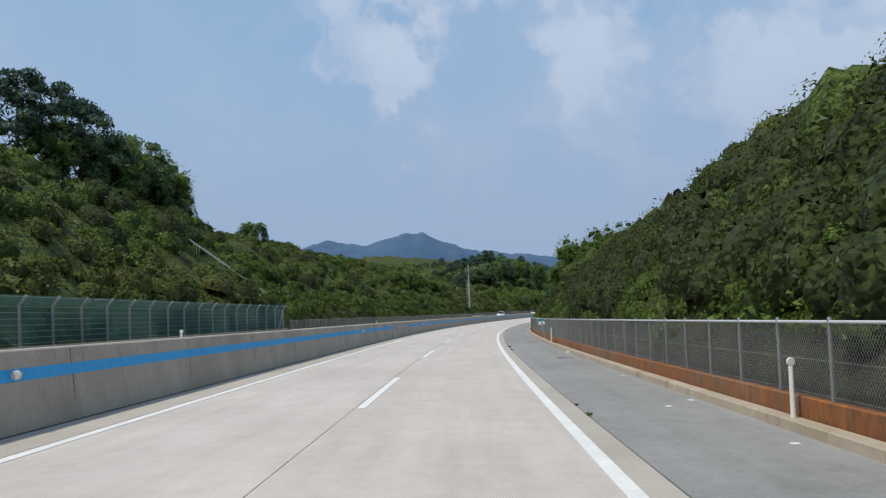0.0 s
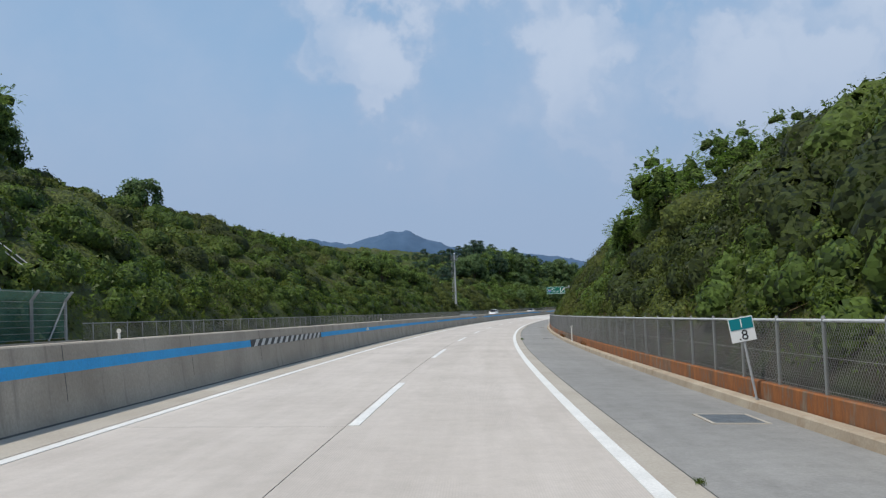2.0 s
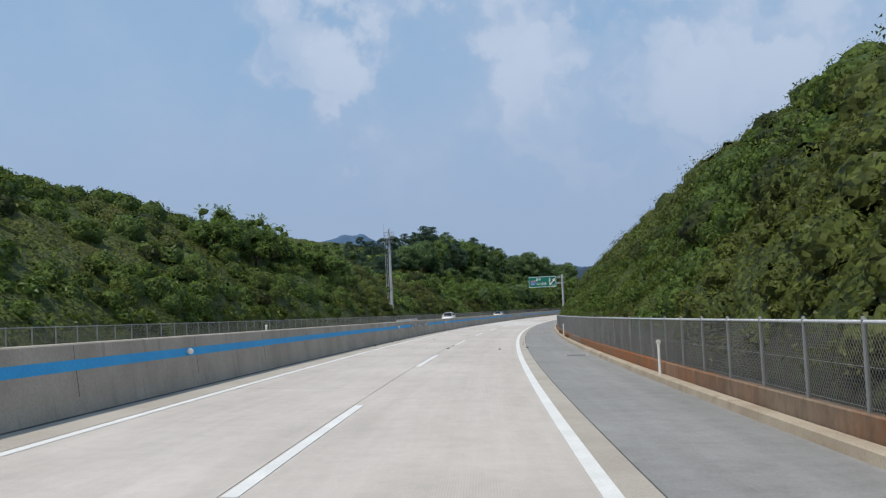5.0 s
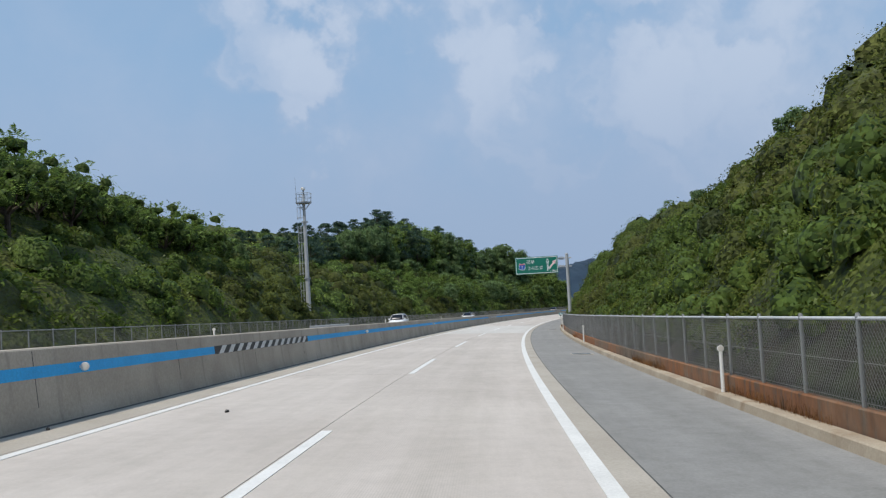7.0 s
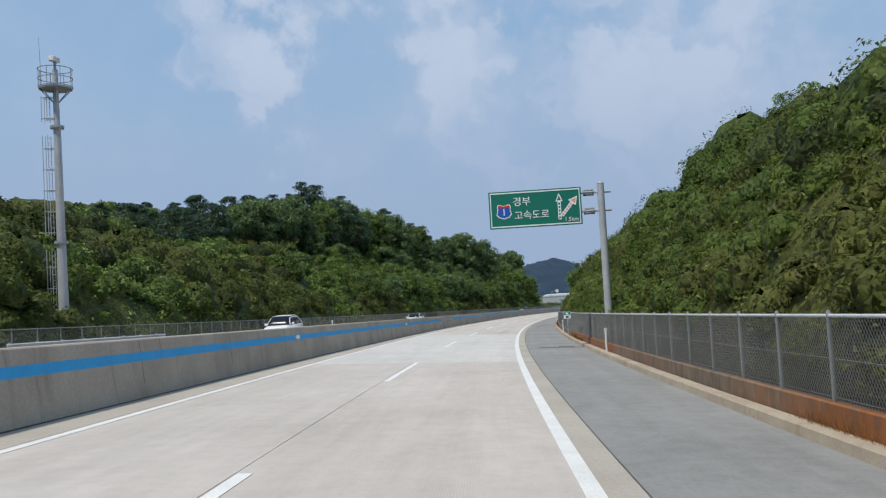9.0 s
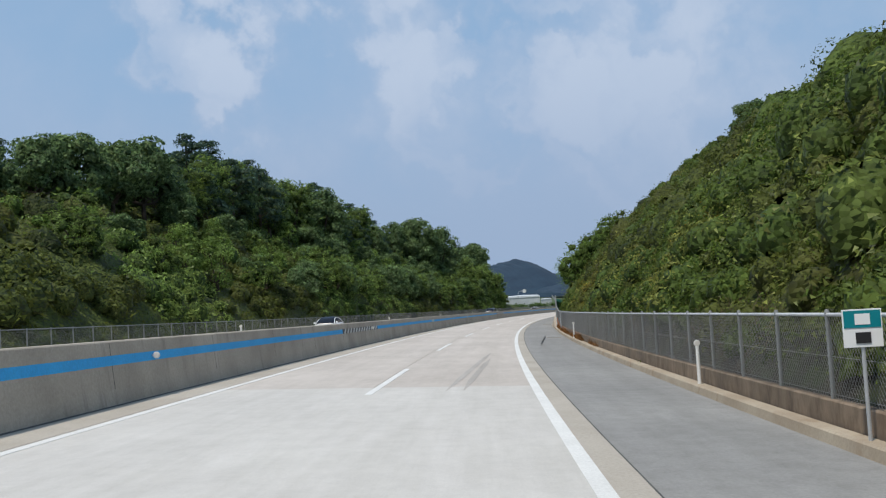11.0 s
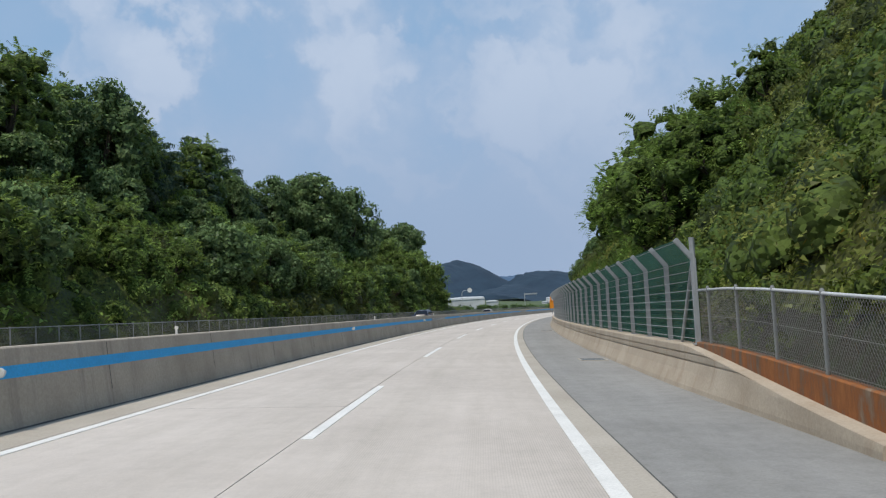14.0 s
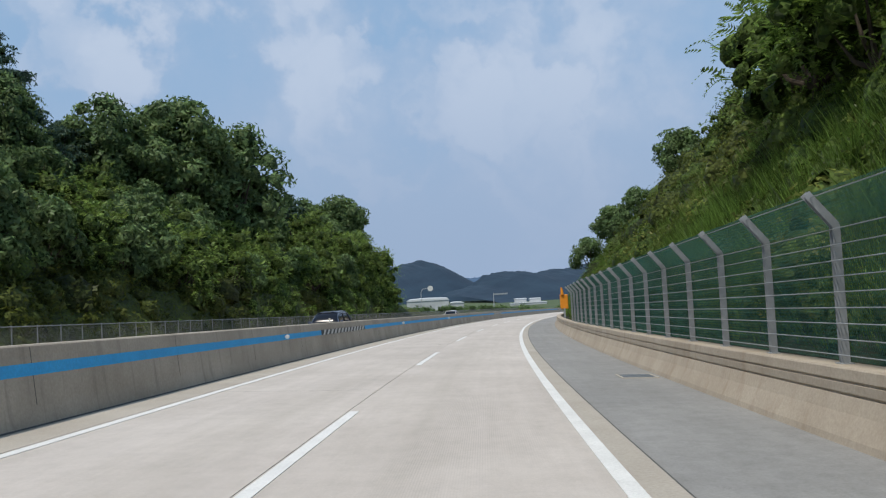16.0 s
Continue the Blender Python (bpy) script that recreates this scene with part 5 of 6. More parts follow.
def screen_fence(s0, s1, d, base, toward, label, cell, rods, wire=0.0095, bay=2.73):
    f = tagged(new("screen_fence"), label, "fence")
    me = bent_post_mesh(toward)
    n = int(round((s1 - s0 - 0.3) / bay))
    for k in range(n + 1):
        o = new("bent_post", me)
        o.parent = f
        o.matrix_world = stand(s0 + bay * k, d, base)
    back = -toward * 0.075
    lattice("green_mesh", s0, s1, (d + back, base + 0.03), (d + back, base + 1.8), cell, wire, M["green_wire"], f, "dark green coated wire mesh", 0.5)
    lattice("overhang_mesh", s0, s1, (d + back, base + 1.8), (d + back + toward * 0.34, base + 2.22), cell, wire, M["green_wire"], f, "green coated wire mesh", 0.5)
    for k in range(rods):
        rail("rod", s0, s1, d + toward * 0.06, base + 0.12 + 1.62 * k / (rods - 1), 0.008, M["post"], f, seg=5)
    rail("rod", s0, s1, d + toward * 0.30, base + 2.16, 0.008, M["post"], f, seg=5)
    # braced end post
    e = s0 if toward < 0 else s1
    sgn = 1 if toward < 0 else -1
    bm = bmesh.new()
    a, b = at(e, d, base), at(e, d, base + 2.25)
    tube(bm, a, b, 0.06, 0.06, 8)
    part("end_post", bm, M["post"], f)
    bm = bmesh.new()
    tube(bm, at(e + sgn * 0.05, d, base + 1.75), at(e + sgn * 1.5, d, base + 0.02), 0.04, 0.04, 8)
    part("brace", bm, M["steel"], f, "pale slanted steel brace")
    return f


screen_fence(NET0, 404, 6.86, 0.87, -1, "tall green mesh screen fence with bent grey posts on a parapet", 0.05, 9, 0.0075)
left_wall = tagged(sweep("kerb_wall", [(-17.32, -0.1), (-17.30, 0.54), (-17.50, 0.54), (-17.52, -0.1)], S0, 82, M["barrier"], 3), "grey concrete kerb wall below the far screen fence", "wall", kind="structure")
screen_fence(-26.84, 80.7, -17.4, 0.54, 1, "tall green mesh screen fence beyond the opposite lanes", 0.055, 7, 0.017, 2.83)

far_fence = tagged(new("chain_link_fence"), "chain-link fence along the foot of the far slope", "fence")
far_post = round_mesh("post", 0.028, 0.90, M["fence_post"], 6, 0.04)
s = 82.5
while s < 600:
    o = new("post", far_post)
    o.parent = far_fence
    o.matrix_world = stand(s, -17.0, 0.42)
    s += 1.86
rail("top_rail", 81.5, 600, -17.0, 1.31, 0.024, M["fence_post"], far_fence)
lattice("wire_mesh", 81.5, 600, (-17.0, 0.42), (-17.0, 1.30), 0.10, 0.007, M["wire"], far_fence, "grey woven wire mesh")
tagged(sweep("far_kerb", [(-16.62, -0.1), (-16.62, 0.40), (-17.1, 0.42), (-17.1, -0.1)], 82, 640, M["barrier"], 5), "low concrete kerb under the far fence", "kerb", kind="structure")

# ---- delineators ----
def disc(bm, c, r, t, axis="Y", seg=16):
    rot = Matrix.Rotation(math.pi / 2, 4, "X") if axis == "Y" else Matrix.Identity(4)
    bmesh.ops.create_cone(bm, cap_ends=True, segments=seg, radius1=r, radius2=r, depth=t, matrix=Matrix.Translation(c) @ rot)


def delineator():
    top = new("delineator_post")
    bm = bmesh.new()
    tube(bm, (0, 0, 0), (0, 0, 0.80), 0.038, 0.034, 12)
    part("tube", bm, M["post_white"], top)
    bm = bmesh.new()
    disc(bm, (0, 0, 0.86), 0.062, 0.03)
    bmesh.ops.bevel(bm, geom=list(bm.edges), offset=0.004, segments=1, affect="EDGES")
    part("reflector_frame", bm, M["post_white"], top)
    bm = bmesh.new()
    disc(bm, (0, -0.018, 0.86), 0.05, 0.008)
    part("reflector", bm, M["lens"], top, "pale prismatic round reflector")
    return tagged(top, "white delineator post with round reflector on the kerb", "delineator", "kerb delineators")


M["lens"] = shader("reflector_lens", (0.62, 0.60, 0.55), 0.15)
M["post_white"] = mineral("white_plastic_post", (0.80, 0.80, 0.78), (0.88, 0.88, 0.86), 3, 40, 0.4, 0.1)
dl = delineator()
for k, s in enumerate((12.1, 51.1, 90.5, 129.0, 167.0, 195.6, 225.5, 255.0, 284.6, 312.1)):
    m = stand(s, 6.66, 0.10)
    if k == 0:
        dl.matrix_world = m
    else:
        copy_thing(dl, m)


def barrier_reflector():
    top = new("barrier_reflector")
    bm = bmesh.new()
    box(bm, -0.02, 0.05, -0.05, 0.18, -0.025, 0.025, 0.008)
    part("bracket", bm, M["white"], top)
    bm = bmesh.new()
    disc(bm, (0.09, -0.06, 0), 0.075, 0.035)
    part("frame", bm, M["white"], top)
    bm = bmesh.new()
    disc(bm, (0.09, -0.08, 0), 0.058, 0.01)
    part("reflector", bm, M["lens"], top, "pale prismatic round reflector")
    return tagged(top, "white round reflector on a bracket fixed to the barrier", "reflector", "barrier reflectors")


br = barrier_reflector()
for k, s in enumerate((12.1, 50.4, 89.1, 127.4, 165.5, 195.3, 225.5, 256.0, 286.0, 316.3, 346.7, 377.7, 408.0, 438.0)):
    m = stand(s, face_d(0.87) + 0.02, 0.87)
    if k == 0:
        br.matrix_world = m
    else:
        copy_thing(br, m)

# small white markers standing on the barrier's top and beyond
def top_marker():
    top = new("top_marker")
    bm = bmesh.new()
    tube(bm, (0, 0, 0), (0, 0, 0.13), 0.03, 0.025, 8)
    part("stub", bm, M["white"], top)
    bm = bmesh.new()
    disc(bm, (0, 0, 0.15), 0.045, 0.02)
    part("reflector", bm, M["lens"], top)
    return tagged(top, "short white marker on the barrier's top", "marker", "barrier top markers")


tm = top_marker()
for k, s in enumerate((20.0, 58.5, 96.0, 135.0, 173.0, 203.0, 233.0, 263.0, 294.0, 324.0, 355.0, 386.0)):
    m = stand(s, -4.92, 1.235)
    if k == 0:
        tm.matrix_world = m
    else:
        copy_thing(tm, m)

# road studs on the shoulder
def stud():
    bm = bmesh.new()
    box(bm, -0.06, 0.06, -0.05, 0.05, 0, 0.022, 0.01)
    return tagged(part("road_stud", bm, M["white"]), "white raised road stud on the shoulder", "road stud", "shoulder studs")


st = None
for s, d in ((10.6, 6.1), (16.3, 6.28), (15.2, 5.6), (23.2, 6.2)):
    m = stand(s, d, -0.004)
    if st is None:
        st = stud()
        st.matrix_world = m
    else:
        copy_thing(st, m)

def kerb_block():
    """A loose square reflector leaning on the kerb."""
    bm = bmesh.new()
    box(bm, -0.09, 0.09, -0.02, 0.02, 0.0, 0.15, 0.006)
    top = part("kerb_reflector", bm, M["white"])
    bm = bmesh.new()
    box(bm, -0.06, 0.06, -0.027, -0.021, 0.03, 0.12, 0.002)
    part("plate", bm, M["lens"], top, "grey plate")
    top.matrix_world = stand(38.1, 6.36, 0.0) @ pose(0, 0, 0, -14, 0, 12)
    return tagged(top, "square white reflector plate standing beside the kerb", "reflector")


kerb_block()

# drain grates
M["grate"] = mineral("dull_grate_steel", (0.13, 0.155, 0.18), (0.22, 0.25, 0.28), 3, 30, 0.6, 0.1)


def grate():
    top = new("drain_grate")
    bm = bmesh.new()
    for x0, x1, y0, y1 in ((-0.44, 0.44, -0.6, -0.53), (-0.44, 0.44, 0.53, 0.6), (-0.44, -0.38, -0.53, 0.53), (0.38, 0.44, -0.53, 0.53)):
        box(bm, x0, x1, y0, y1, -0.05, 0.006)
    part("frame", bm, M["road_edge"], top, "pale concrete frame")
    # a black plate stands in for the drain's unlit depth
    bm = bmesh.new()
    box(bm, -0.38, 0.38, -0.53, 0.53, -0.08, -0.06)
    part("pit", bm, M["black"], top)
    for k in range(18):
        bm = bmesh.new()
        y = -0.51 + k * 0.06
        box(bm, -0.38, 0.38, y - 0.016, y + 0.016, -0.04, 0.002)
        part("bar", bm, M["grate"], top)
    return tagged(top, "steel drain grate in a concrete frame beside the kerb", "drain grate", "shoulder drain grates")


gr = None
for s in (34.0, 56.0, 99.8, 142.5, 185.8, 234.0, 290.9, 332.3, 370.0):
    m = stand(s, 5.78, 0.008) @ pose(0, 0, 0, -2.0, 2.0, 0)
    if gr is None:
        gr = grate()
        gr.matrix_world = m
    else:
        copy_thing(gr, m)


# ---- writing ----
def lettering(name, text, size, mat, parent, place, depth=0.004, spacing=1.0, label=""):
    c = bpy.data.curves.new(name, "FONT")
    c.body, c.size, c.extrude, c.align_x, c.align_y, c.space_character = text, size, depth, "CENTER", "CENTER", spacing
    ob = new("text_source", c)
    me = bpy.data.meshes.new_from_object(ob.evaluated_get(bpy.context.evaluated_depsgraph_get()))
    bpy.data.objects.remove(ob)
    me.materials.clear()
    me.materials.append(mat)
    o = new(name, me)
    o.parent = parent
    o.matrix_local = place
    if label:
        tagged(o, label)
    return o


FACE = pose(0, 0, 0, 90, 0, 0)     # text that stands up and faces back along the road


# ---- distance marker on the kerb ----
def km_sign(s, upper, lower):
    top = new("distance_marker")
    bm = bmesh.new()
    tube(bm, (0, 0, 0), (0, 0, 1.30), 0.022, 0.022, 8)
    part("pole", bm, M["steel"], top)
    bm = bmesh.new()
    box(bm, -0.21, 0.21, -0.030, -0.022, 1.05, 1.47, 0.003)
    panel = part("panel", bm, M["sign_white"], top, "white panel")
    bm = bmesh.new()
    box(bm, -0.195, 0.195, -0.036, -0.031, 1.265, 1.455)
    part("upper_field", bm, M["teal"], panel, "teal upper field")
    if upper:
        lettering("numeral", upper, 0.2, M["sign_white"], panel, pose(0, -0.038, 1.36, 90), 0.002)
        lettering("numeral", lower, 0.24, M["black"], panel, pose(0, -0.033, 1.155, 90), 0.002)
    else:
        for z, mat in ((1.36, M["sign_white"]), (1.155, M["black"])):
            bm = bmesh.new()
            box(bm, -0.08, 0.08, -0.040, -0.0365 if z > 1.3 else -0.031, z - 0.06, z + 0.06)
            part("bar", bm, mat, panel)
    top.matrix_world = stand(s, 6.66, 0.13, -4) @ pose(0, 0, 0, 0, -9 if upper else 0, 0)
    return tagged(top, "small teal and white distance marker on a thin pole", "distance marker", "distance markers")


km_sign(57.4, "1", ".8")
km_sign(247.5, "", "")


# ---- overhead direction sign ----
def direction_sign():
    top = new("direction_sign")
    bm = bmesh.new()
    tube(bm, (0, 0, -0.8), (0, 0, 7.22), 0.165, 0.15, 20)
    tube(bm, (0, 0, 7.22), (0, 0, 7.29), 0.16, 0.12, 20)
    part("pole", bm, M["steel"], top, "grey tapered steel pole")
    for z in (6.05, 6.85):
        bm = bmesh.new()
        tube(bm, (0.42, 0, z), (-1.6, 0, z), 0.055, 0.055, 12)
        arm = part("arm", bm, M["steel"], top)
        bm = bmesh.new()
        for x in (-0.75, -0.33):
            tube(bm, (x - 0.02, 0, z), (x + 0.02, 0, z), 0.15, 0.15, 16)
        for k in range(8):
            a = k * math.pi / 4
            tube(bm, (-0.75, 0.125 * math.cos(a), z + 0.125 * math.sin(a)), (-0.33, 0.125 * math.cos(a), z + 0.125 * math.sin(a)), 0.018, 0.018, 6)
        part("flange", bm, M["post"], arm, "bolted flange joint")
    bm = bmesh.new()
    box(bm, -4.86, -0.86, -0.10, -0.06, 5.50, 7.12, 0.01)
    panel = part("panel", bm, M["sign_green"], top, "green panel with white border")
    y0, y1 = -0.108, -0.101

    def bar(x0, x1, z0, z1, mat, name="border", yy=(y0, y1)):
        b = bmesh.new()
        box(b, x0, x1, yy[0], yy[1], z0, z1)
        return part(name, b, mat, panel)

    for x0, x1, z0, z1 in ((-4.80, -0.92, 7.015, 7.065), (-4.80, -0.92, 5.555, 5.605), (-4.80, -4.765, 5.595, 7.025), (-0.955, -0.92, 5.595, 7.025)):
        bar(x0, x1, z0, z1, M["sign_white"])
    lettering("place_name", "경부", 0.43, M["sign_white"], panel, pose(-3.43, y0, 6.62, 90), 0.003, 1.0)
    lettering("place_name", "고속도로", 0.415, M["sign_white"], panel, pose(-3.02, y0, 6.02, 90), 0.003, 1.0)
    lettering("distance", "1.5km", 0.265, M["sign_white"], panel, pose(-1.32, y0, 5.74, 90), 0.003, 0.95)

    def flat(name, pts, mat, yy):
        b = bmesh.new()
        f = b.faces.new([b.verts.new((x, yy, z)) for x, z in pts])
        r = bmesh.ops.extrude_face_region(b, geom=[f])
        bmesh.ops.translate(b, verts=[v for v in r["geom"] if isinstance(v, bmesh.types.BMVert)], vec=(0, 0.006, 0))
        bmesh.ops.recalc_face_normals(b, faces=b.faces)
        return part(name, b, mat, panel)

    cx, cz = -4.22, 6.27
    shape = [(-0.27, 0.16), (-0.22, 0.26), (0, 0.20), (0.22, 0.26), (0.27, 0.16), (0.25, 0.02), (0.30, -0.14), (0.20, -0.26), (0, -0.32), (-0.20, -0.26), (-0.30, -0.14), (-0.25, 0.02)]
    flat("route_shield", [(cx + x * 1.12, cz + z * 1.12) for x, z in shape], M["sign_white"], -0.107)
    flat("route_shield", [(cx + x, cz + z) for x, z in shape], M["sign_blue"], -0.110)
    flat("shield_top", [(cx + x, cz + z) for x, z in ((-0.25, 0.13), (-0.27, 0.16), (-0.22, 0.26), (0, 0.20), (0.22, 0.26), (0.27, 0.16), (0.25, 0.13))], M["sign_red"], -0.113)
    lettering("route_numeral", "1", 0.42, M["sign_white"], panel, pose(cx, -0.116, cz - 0.07, 90), 0.002)
    # through arrow and exit arrow, each with dashes along its shaft
    flat("arrow_head", [(-1.97, 6.55), (-1.67, 6.55), (-1.82, 6.92)], M["sign_white"], -0.107)
    flat("arrow_head", [(-1.91, 6.59), (-1.73, 6.59), (-1.82, 6.82)], M["sign_green"], -0.111)
    bar(-1.89, -1.75, 5.76, 6.55, M["sign_white"], "arrow_shaft")
    for k in range(5):
        bar(-1.855, -1.785, 5.80 + 0.15 * k, 5.89 + 0.15 * k, M["sign_green"], "shaft_dash", (-0.112, -0.108))
    v, w = Vector((0.64, 0.77)), Vector((0.77, -0.64))
    o = Vector((-1.72, 5.92))
    P = lambda u, q: (o + v * u * 1.0 + w * q)
    flat("arrow_shaft", [tuple(P(0.0, -0.075)), tuple(P(0.72, -0.075)), tuple(P(0.72, 0.075)), tuple(P(0.0, 0.075))], M["sign_white"], -0.1075)
    flat("arrow_head", [tuple(P(0.70, -0.20)), tuple(P(1.08, 0.0)), tuple(P(0.70, 0.20))], M["sign_white"], -0.107)
    flat("arrow_head", [tuple(P(0.75, -0.13)), tuple(P(0.99, 0.0)), tuple(P(0.75, 0.13))], M["sign_pink"], -0.111)
    for k in range(5):
        flat("shaft_dash", [tuple(P(0.04 + 0.135 * k, -0.045)), tuple(P(0.12 + 0.135 * k, -0.045)), tuple(P(0.12 + 0.135 * k, 0.045)), tuple(P(0.04 + 0.135 * k, 0.045))], M["sign_pink"], -0.112)
    top.matrix_world = stand(231.3, 7.5, -0.06)
    return tagged(top, "green overhead motorway sign on a single steel pole", "road sign")


direction_sign()


# ---- camera mast ----
def mast():
    top = new("camera_mast")
    bm = bmesh.new()
    for z0, z1, r0, r1 in ((0, 5.35, 0.26, 0.22), (5.35, 11.1, 0.21, 0.175), (11.1, 14.0, 0.15, 0.13)):
        tube(bm, (0, 0, z0), (0, 0, z1), r0, r1, 20)
    part("pole", bm, M["steel"], top, "grey tapered steel pole in three lengths")
    for z in (5.35, 11.1):
        bm = bmesh.new()
        tube(bm, (0, 0, z - 0.06), (0, 0, z + 0.06), 0.33, 0.33, 20)
        for k in range(8):
            a = k * math.pi / 4
            tube(bm, (0.28 * math.cos(a), 0.28 * math.sin(a), z - 0.1), (0.28 * math.cos(a), 0.28 * math.sin(a), z + 0.1), 0.02, 0.02, 6)
        part("flange", bm, M["post"], top)
    # platform
    bm = bmesh.new()
    tube(bm, (0, 0, 13.0), (0, 0, 13.08), 0.78, 0.78, 24)
    plat = part("platform", bm, M["post"], top, "round steel platform with railing")
    for z in (13.12, 13.55, 14.02):
        bm = bmesh.new()
        for k in range(24):
            a, b = k * math.pi / 12, (k + 1) * math.pi / 12
            tube(bm, (0.8 * math.cos(a), 0.8 * math.sin(a), z), (0.8 * math.cos(b), 0.8 * math.sin(b), z), 0.022, 0.022, 5)
        part("ring", bm, M["post"], plat)
    for k in range(8):
        a = k * math.pi / 4
        bm = bmesh.new()
        tube(bm, (0.8 * math.cos(a), 0.8 * math.sin(a), 13.05), (0.8 * math.cos(a), 0.8 * math.sin(a), 14.02), 0.018, 0.018, 5)
        part("upright", bm, M["post"], plat)
    for k in range(6):
        a = k * math.pi / 3
        bm = bmesh.new()
        tube(bm, (0.14 * math.cos(a), 0.14 * math.sin(a), 12.35), (0.74 * math.cos(a), 0.74 * math.sin(a), 13.0), 0.025, 0.025, 5)
        part("bracket", bm, M["post"], plat)
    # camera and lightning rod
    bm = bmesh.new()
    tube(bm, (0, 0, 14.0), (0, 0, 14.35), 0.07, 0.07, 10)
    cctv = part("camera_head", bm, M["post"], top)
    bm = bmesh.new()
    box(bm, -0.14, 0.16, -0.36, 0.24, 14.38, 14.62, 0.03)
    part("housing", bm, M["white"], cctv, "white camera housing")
    bm = bmesh.new()
    tube(bm, (-0.8, 0.1, 13.1), (-0.85, 0.1, 15.75), 0.022, 0.010, 6)
    part("lightning_rod", bm, M["post"], top)
    # ladder with cage hoops
    for z0, z1 in ((1.9, 5.0), (5.7, 10.7), (11.4, 12.7)):
        bm = bmesh.new()
        for x in (-0.42, -0.70):
            tube(bm, (x, -0.14, z0), (x, -0.14, z1), 0.018, 0.018, 5)
            tube(bm, (x, 0.14, z0), (x, 0.14, z1), 0.018, 0.018, 5)
        lad = part("ladder", bm, M["steel"], top)
        z = z0 + 0.1
        while z < z1:
            bm = bmesh.new()
            tube(bm, (-0.42, -0.14, z), (-0.42, 0.14, z), 0.012, 0.012, 5)
            part("rung", bm, M["steel"], lad)
            z += 0.3
        z = z0 + 0.15
        while z < z1 + 0.1:
            bm = bmesh.new()
            tube(bm, (-0.72, -0.15, z), (0.0, -0.15, z), 0.02, 0.02, 5)
            tube(bm, (-0.72, 0.15, z), (0.0, 0.15, z), 0.02, 0.02, 5)
            part("hoop", bm, M["post"], lad)
            z += 1.05
    top.matrix_world = stand(234.5, -18.6, 0.15)
    return tagged(top, "tall grey steel camera mast with ladder and railed platform", "mast")


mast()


# steel guard rail before the mast
def guard_rail():
    top = new("guard_rail")
    prof = [(-15.9, 0.55), (-15.84, 0.59), (-15.9, 0.63), (-15.9, 0.71), (-15.84, 0.75), (-15.9, 0.79), (-15.93, 0.79), (-15.93, 0.55)]
    sweep("beam", prof, 225.5, 240, M["steel"], 2, True, top, "silver corrugated beam")
    for k in range(8):
        bm = bmesh.new()
        a = at(225.8 + 1.9 * k, -16.0, 0)
        tube(bm, a, a + np.array([0, 0, 0.83]), 0.055, 0.055, 8)
        part("post", bm, M["steel"], top)
    return tagged(top, "silver steel guard rail on the opposite shoulder", "guard rail")


guard_rail()


# slender steel handrails of a slope stair
def stair_rail(d_off):
    top = new("slope_handrail")
    pts = [at(80.4 + d_off, d, float(ground_left(80.4, d)) + 2.1) for d in np.linspace(-18.6, -28.0, 9)]
    for a, b in zip(pts[:-1], pts[1:]):
        bm = bmesh.new()
        tube(bm, a, b, 0.03, 0.03, 6)
        part("rail", bm, M["steel"], top)
    for p in pts[::2]:
        bm = bmesh.new()
        tube(bm, p - np.array([0, 0, 2.6]), p, 0.025, 0.025, 6)
        part("post", bm, M["steel"], top)
    return tagged(top, "pale steel handrail climbing through the shrubs", "handrail", "slope stair handrails")


stair_rail(-0.35)
stair_rail(0.35)


# ---- narrow gate in the roadside fence ----
def fence_gate(s):
    """A hinged mesh gate: broad frame, two posts, cross bars, latch."""
    top = new("fence_gate")
    for y0, y1 in ((-0.42, -0.34), (0.34, 0.42)):
        bm = bmesh.new()
        box(bm, -0.035, 0.035, y0, y1, 0.10, 1.06, 0.006)
        part("upright", bm, M["steel"], top)
    for z0, z1 in ((0.10, 0.17), (0.98, 1.06)):
        bm = bmesh.new()
        box(bm, -0.03, 0.03, -0.34, 0.34, z0, z1, 0.006)
        part("cross_bar", bm, M["steel"], top)
    for y in (-0.50, 0.50):
        bm = bmesh.new()
        tube(bm, (0, y, -0.42), (0, y, 1.12), 0.05, 0.05, 12)
        tube(bm, (0, y, 1.12), (0, y, 1.16), 0.058, 0.03, 12)
        part("post", bm, M["post"], top)
    bm = bmesh.new()
    box(bm, -0.07, -0.035, 0.30, 0.40, 0.50, 0.62, 0.006)
    part("latch", bm, M["steel"], top)
    top.matrix_world = stand(s, 6.80, 0.46)
    return tagged(top, "narrow galvanised steel gate with two posts in the wire fence", "gate")


fence_gate(303.6)

# ---- marks, scraps and weeds on the road ----
def mark(name, pts, width, mat, label):
    """A tyre mark along (s, d) points, tapering at both ends."""
    n = 24
    s = np.linspace(pts[0][0], pts[-1][0], n)
    d = np.interp(s, [p[0] for p in pts], [p[1] for p in pts])
    w = width * np.minimum(1, 4 * np.minimum(np.arange(n), np.arange(n)[::-1]) / n + 0.15) / 2
    co = np.concatenate([at(s, d - w, 0.0045), at(s, d + w, 0.0045)])
    ob = mesh_ob(name, co, [(i, i + 1, n + i + 1, n + i) for i in range(n - 1)], mat, road, label)
    uv = ob.data.uv_layers.new(name="along")
    for l in ob.data.loops:
        k = l.vertex_index
        uv.data[l.index].uv = ((d - w)[k] if k < n else (d + w)[k - n], s[k % n])
    return ob


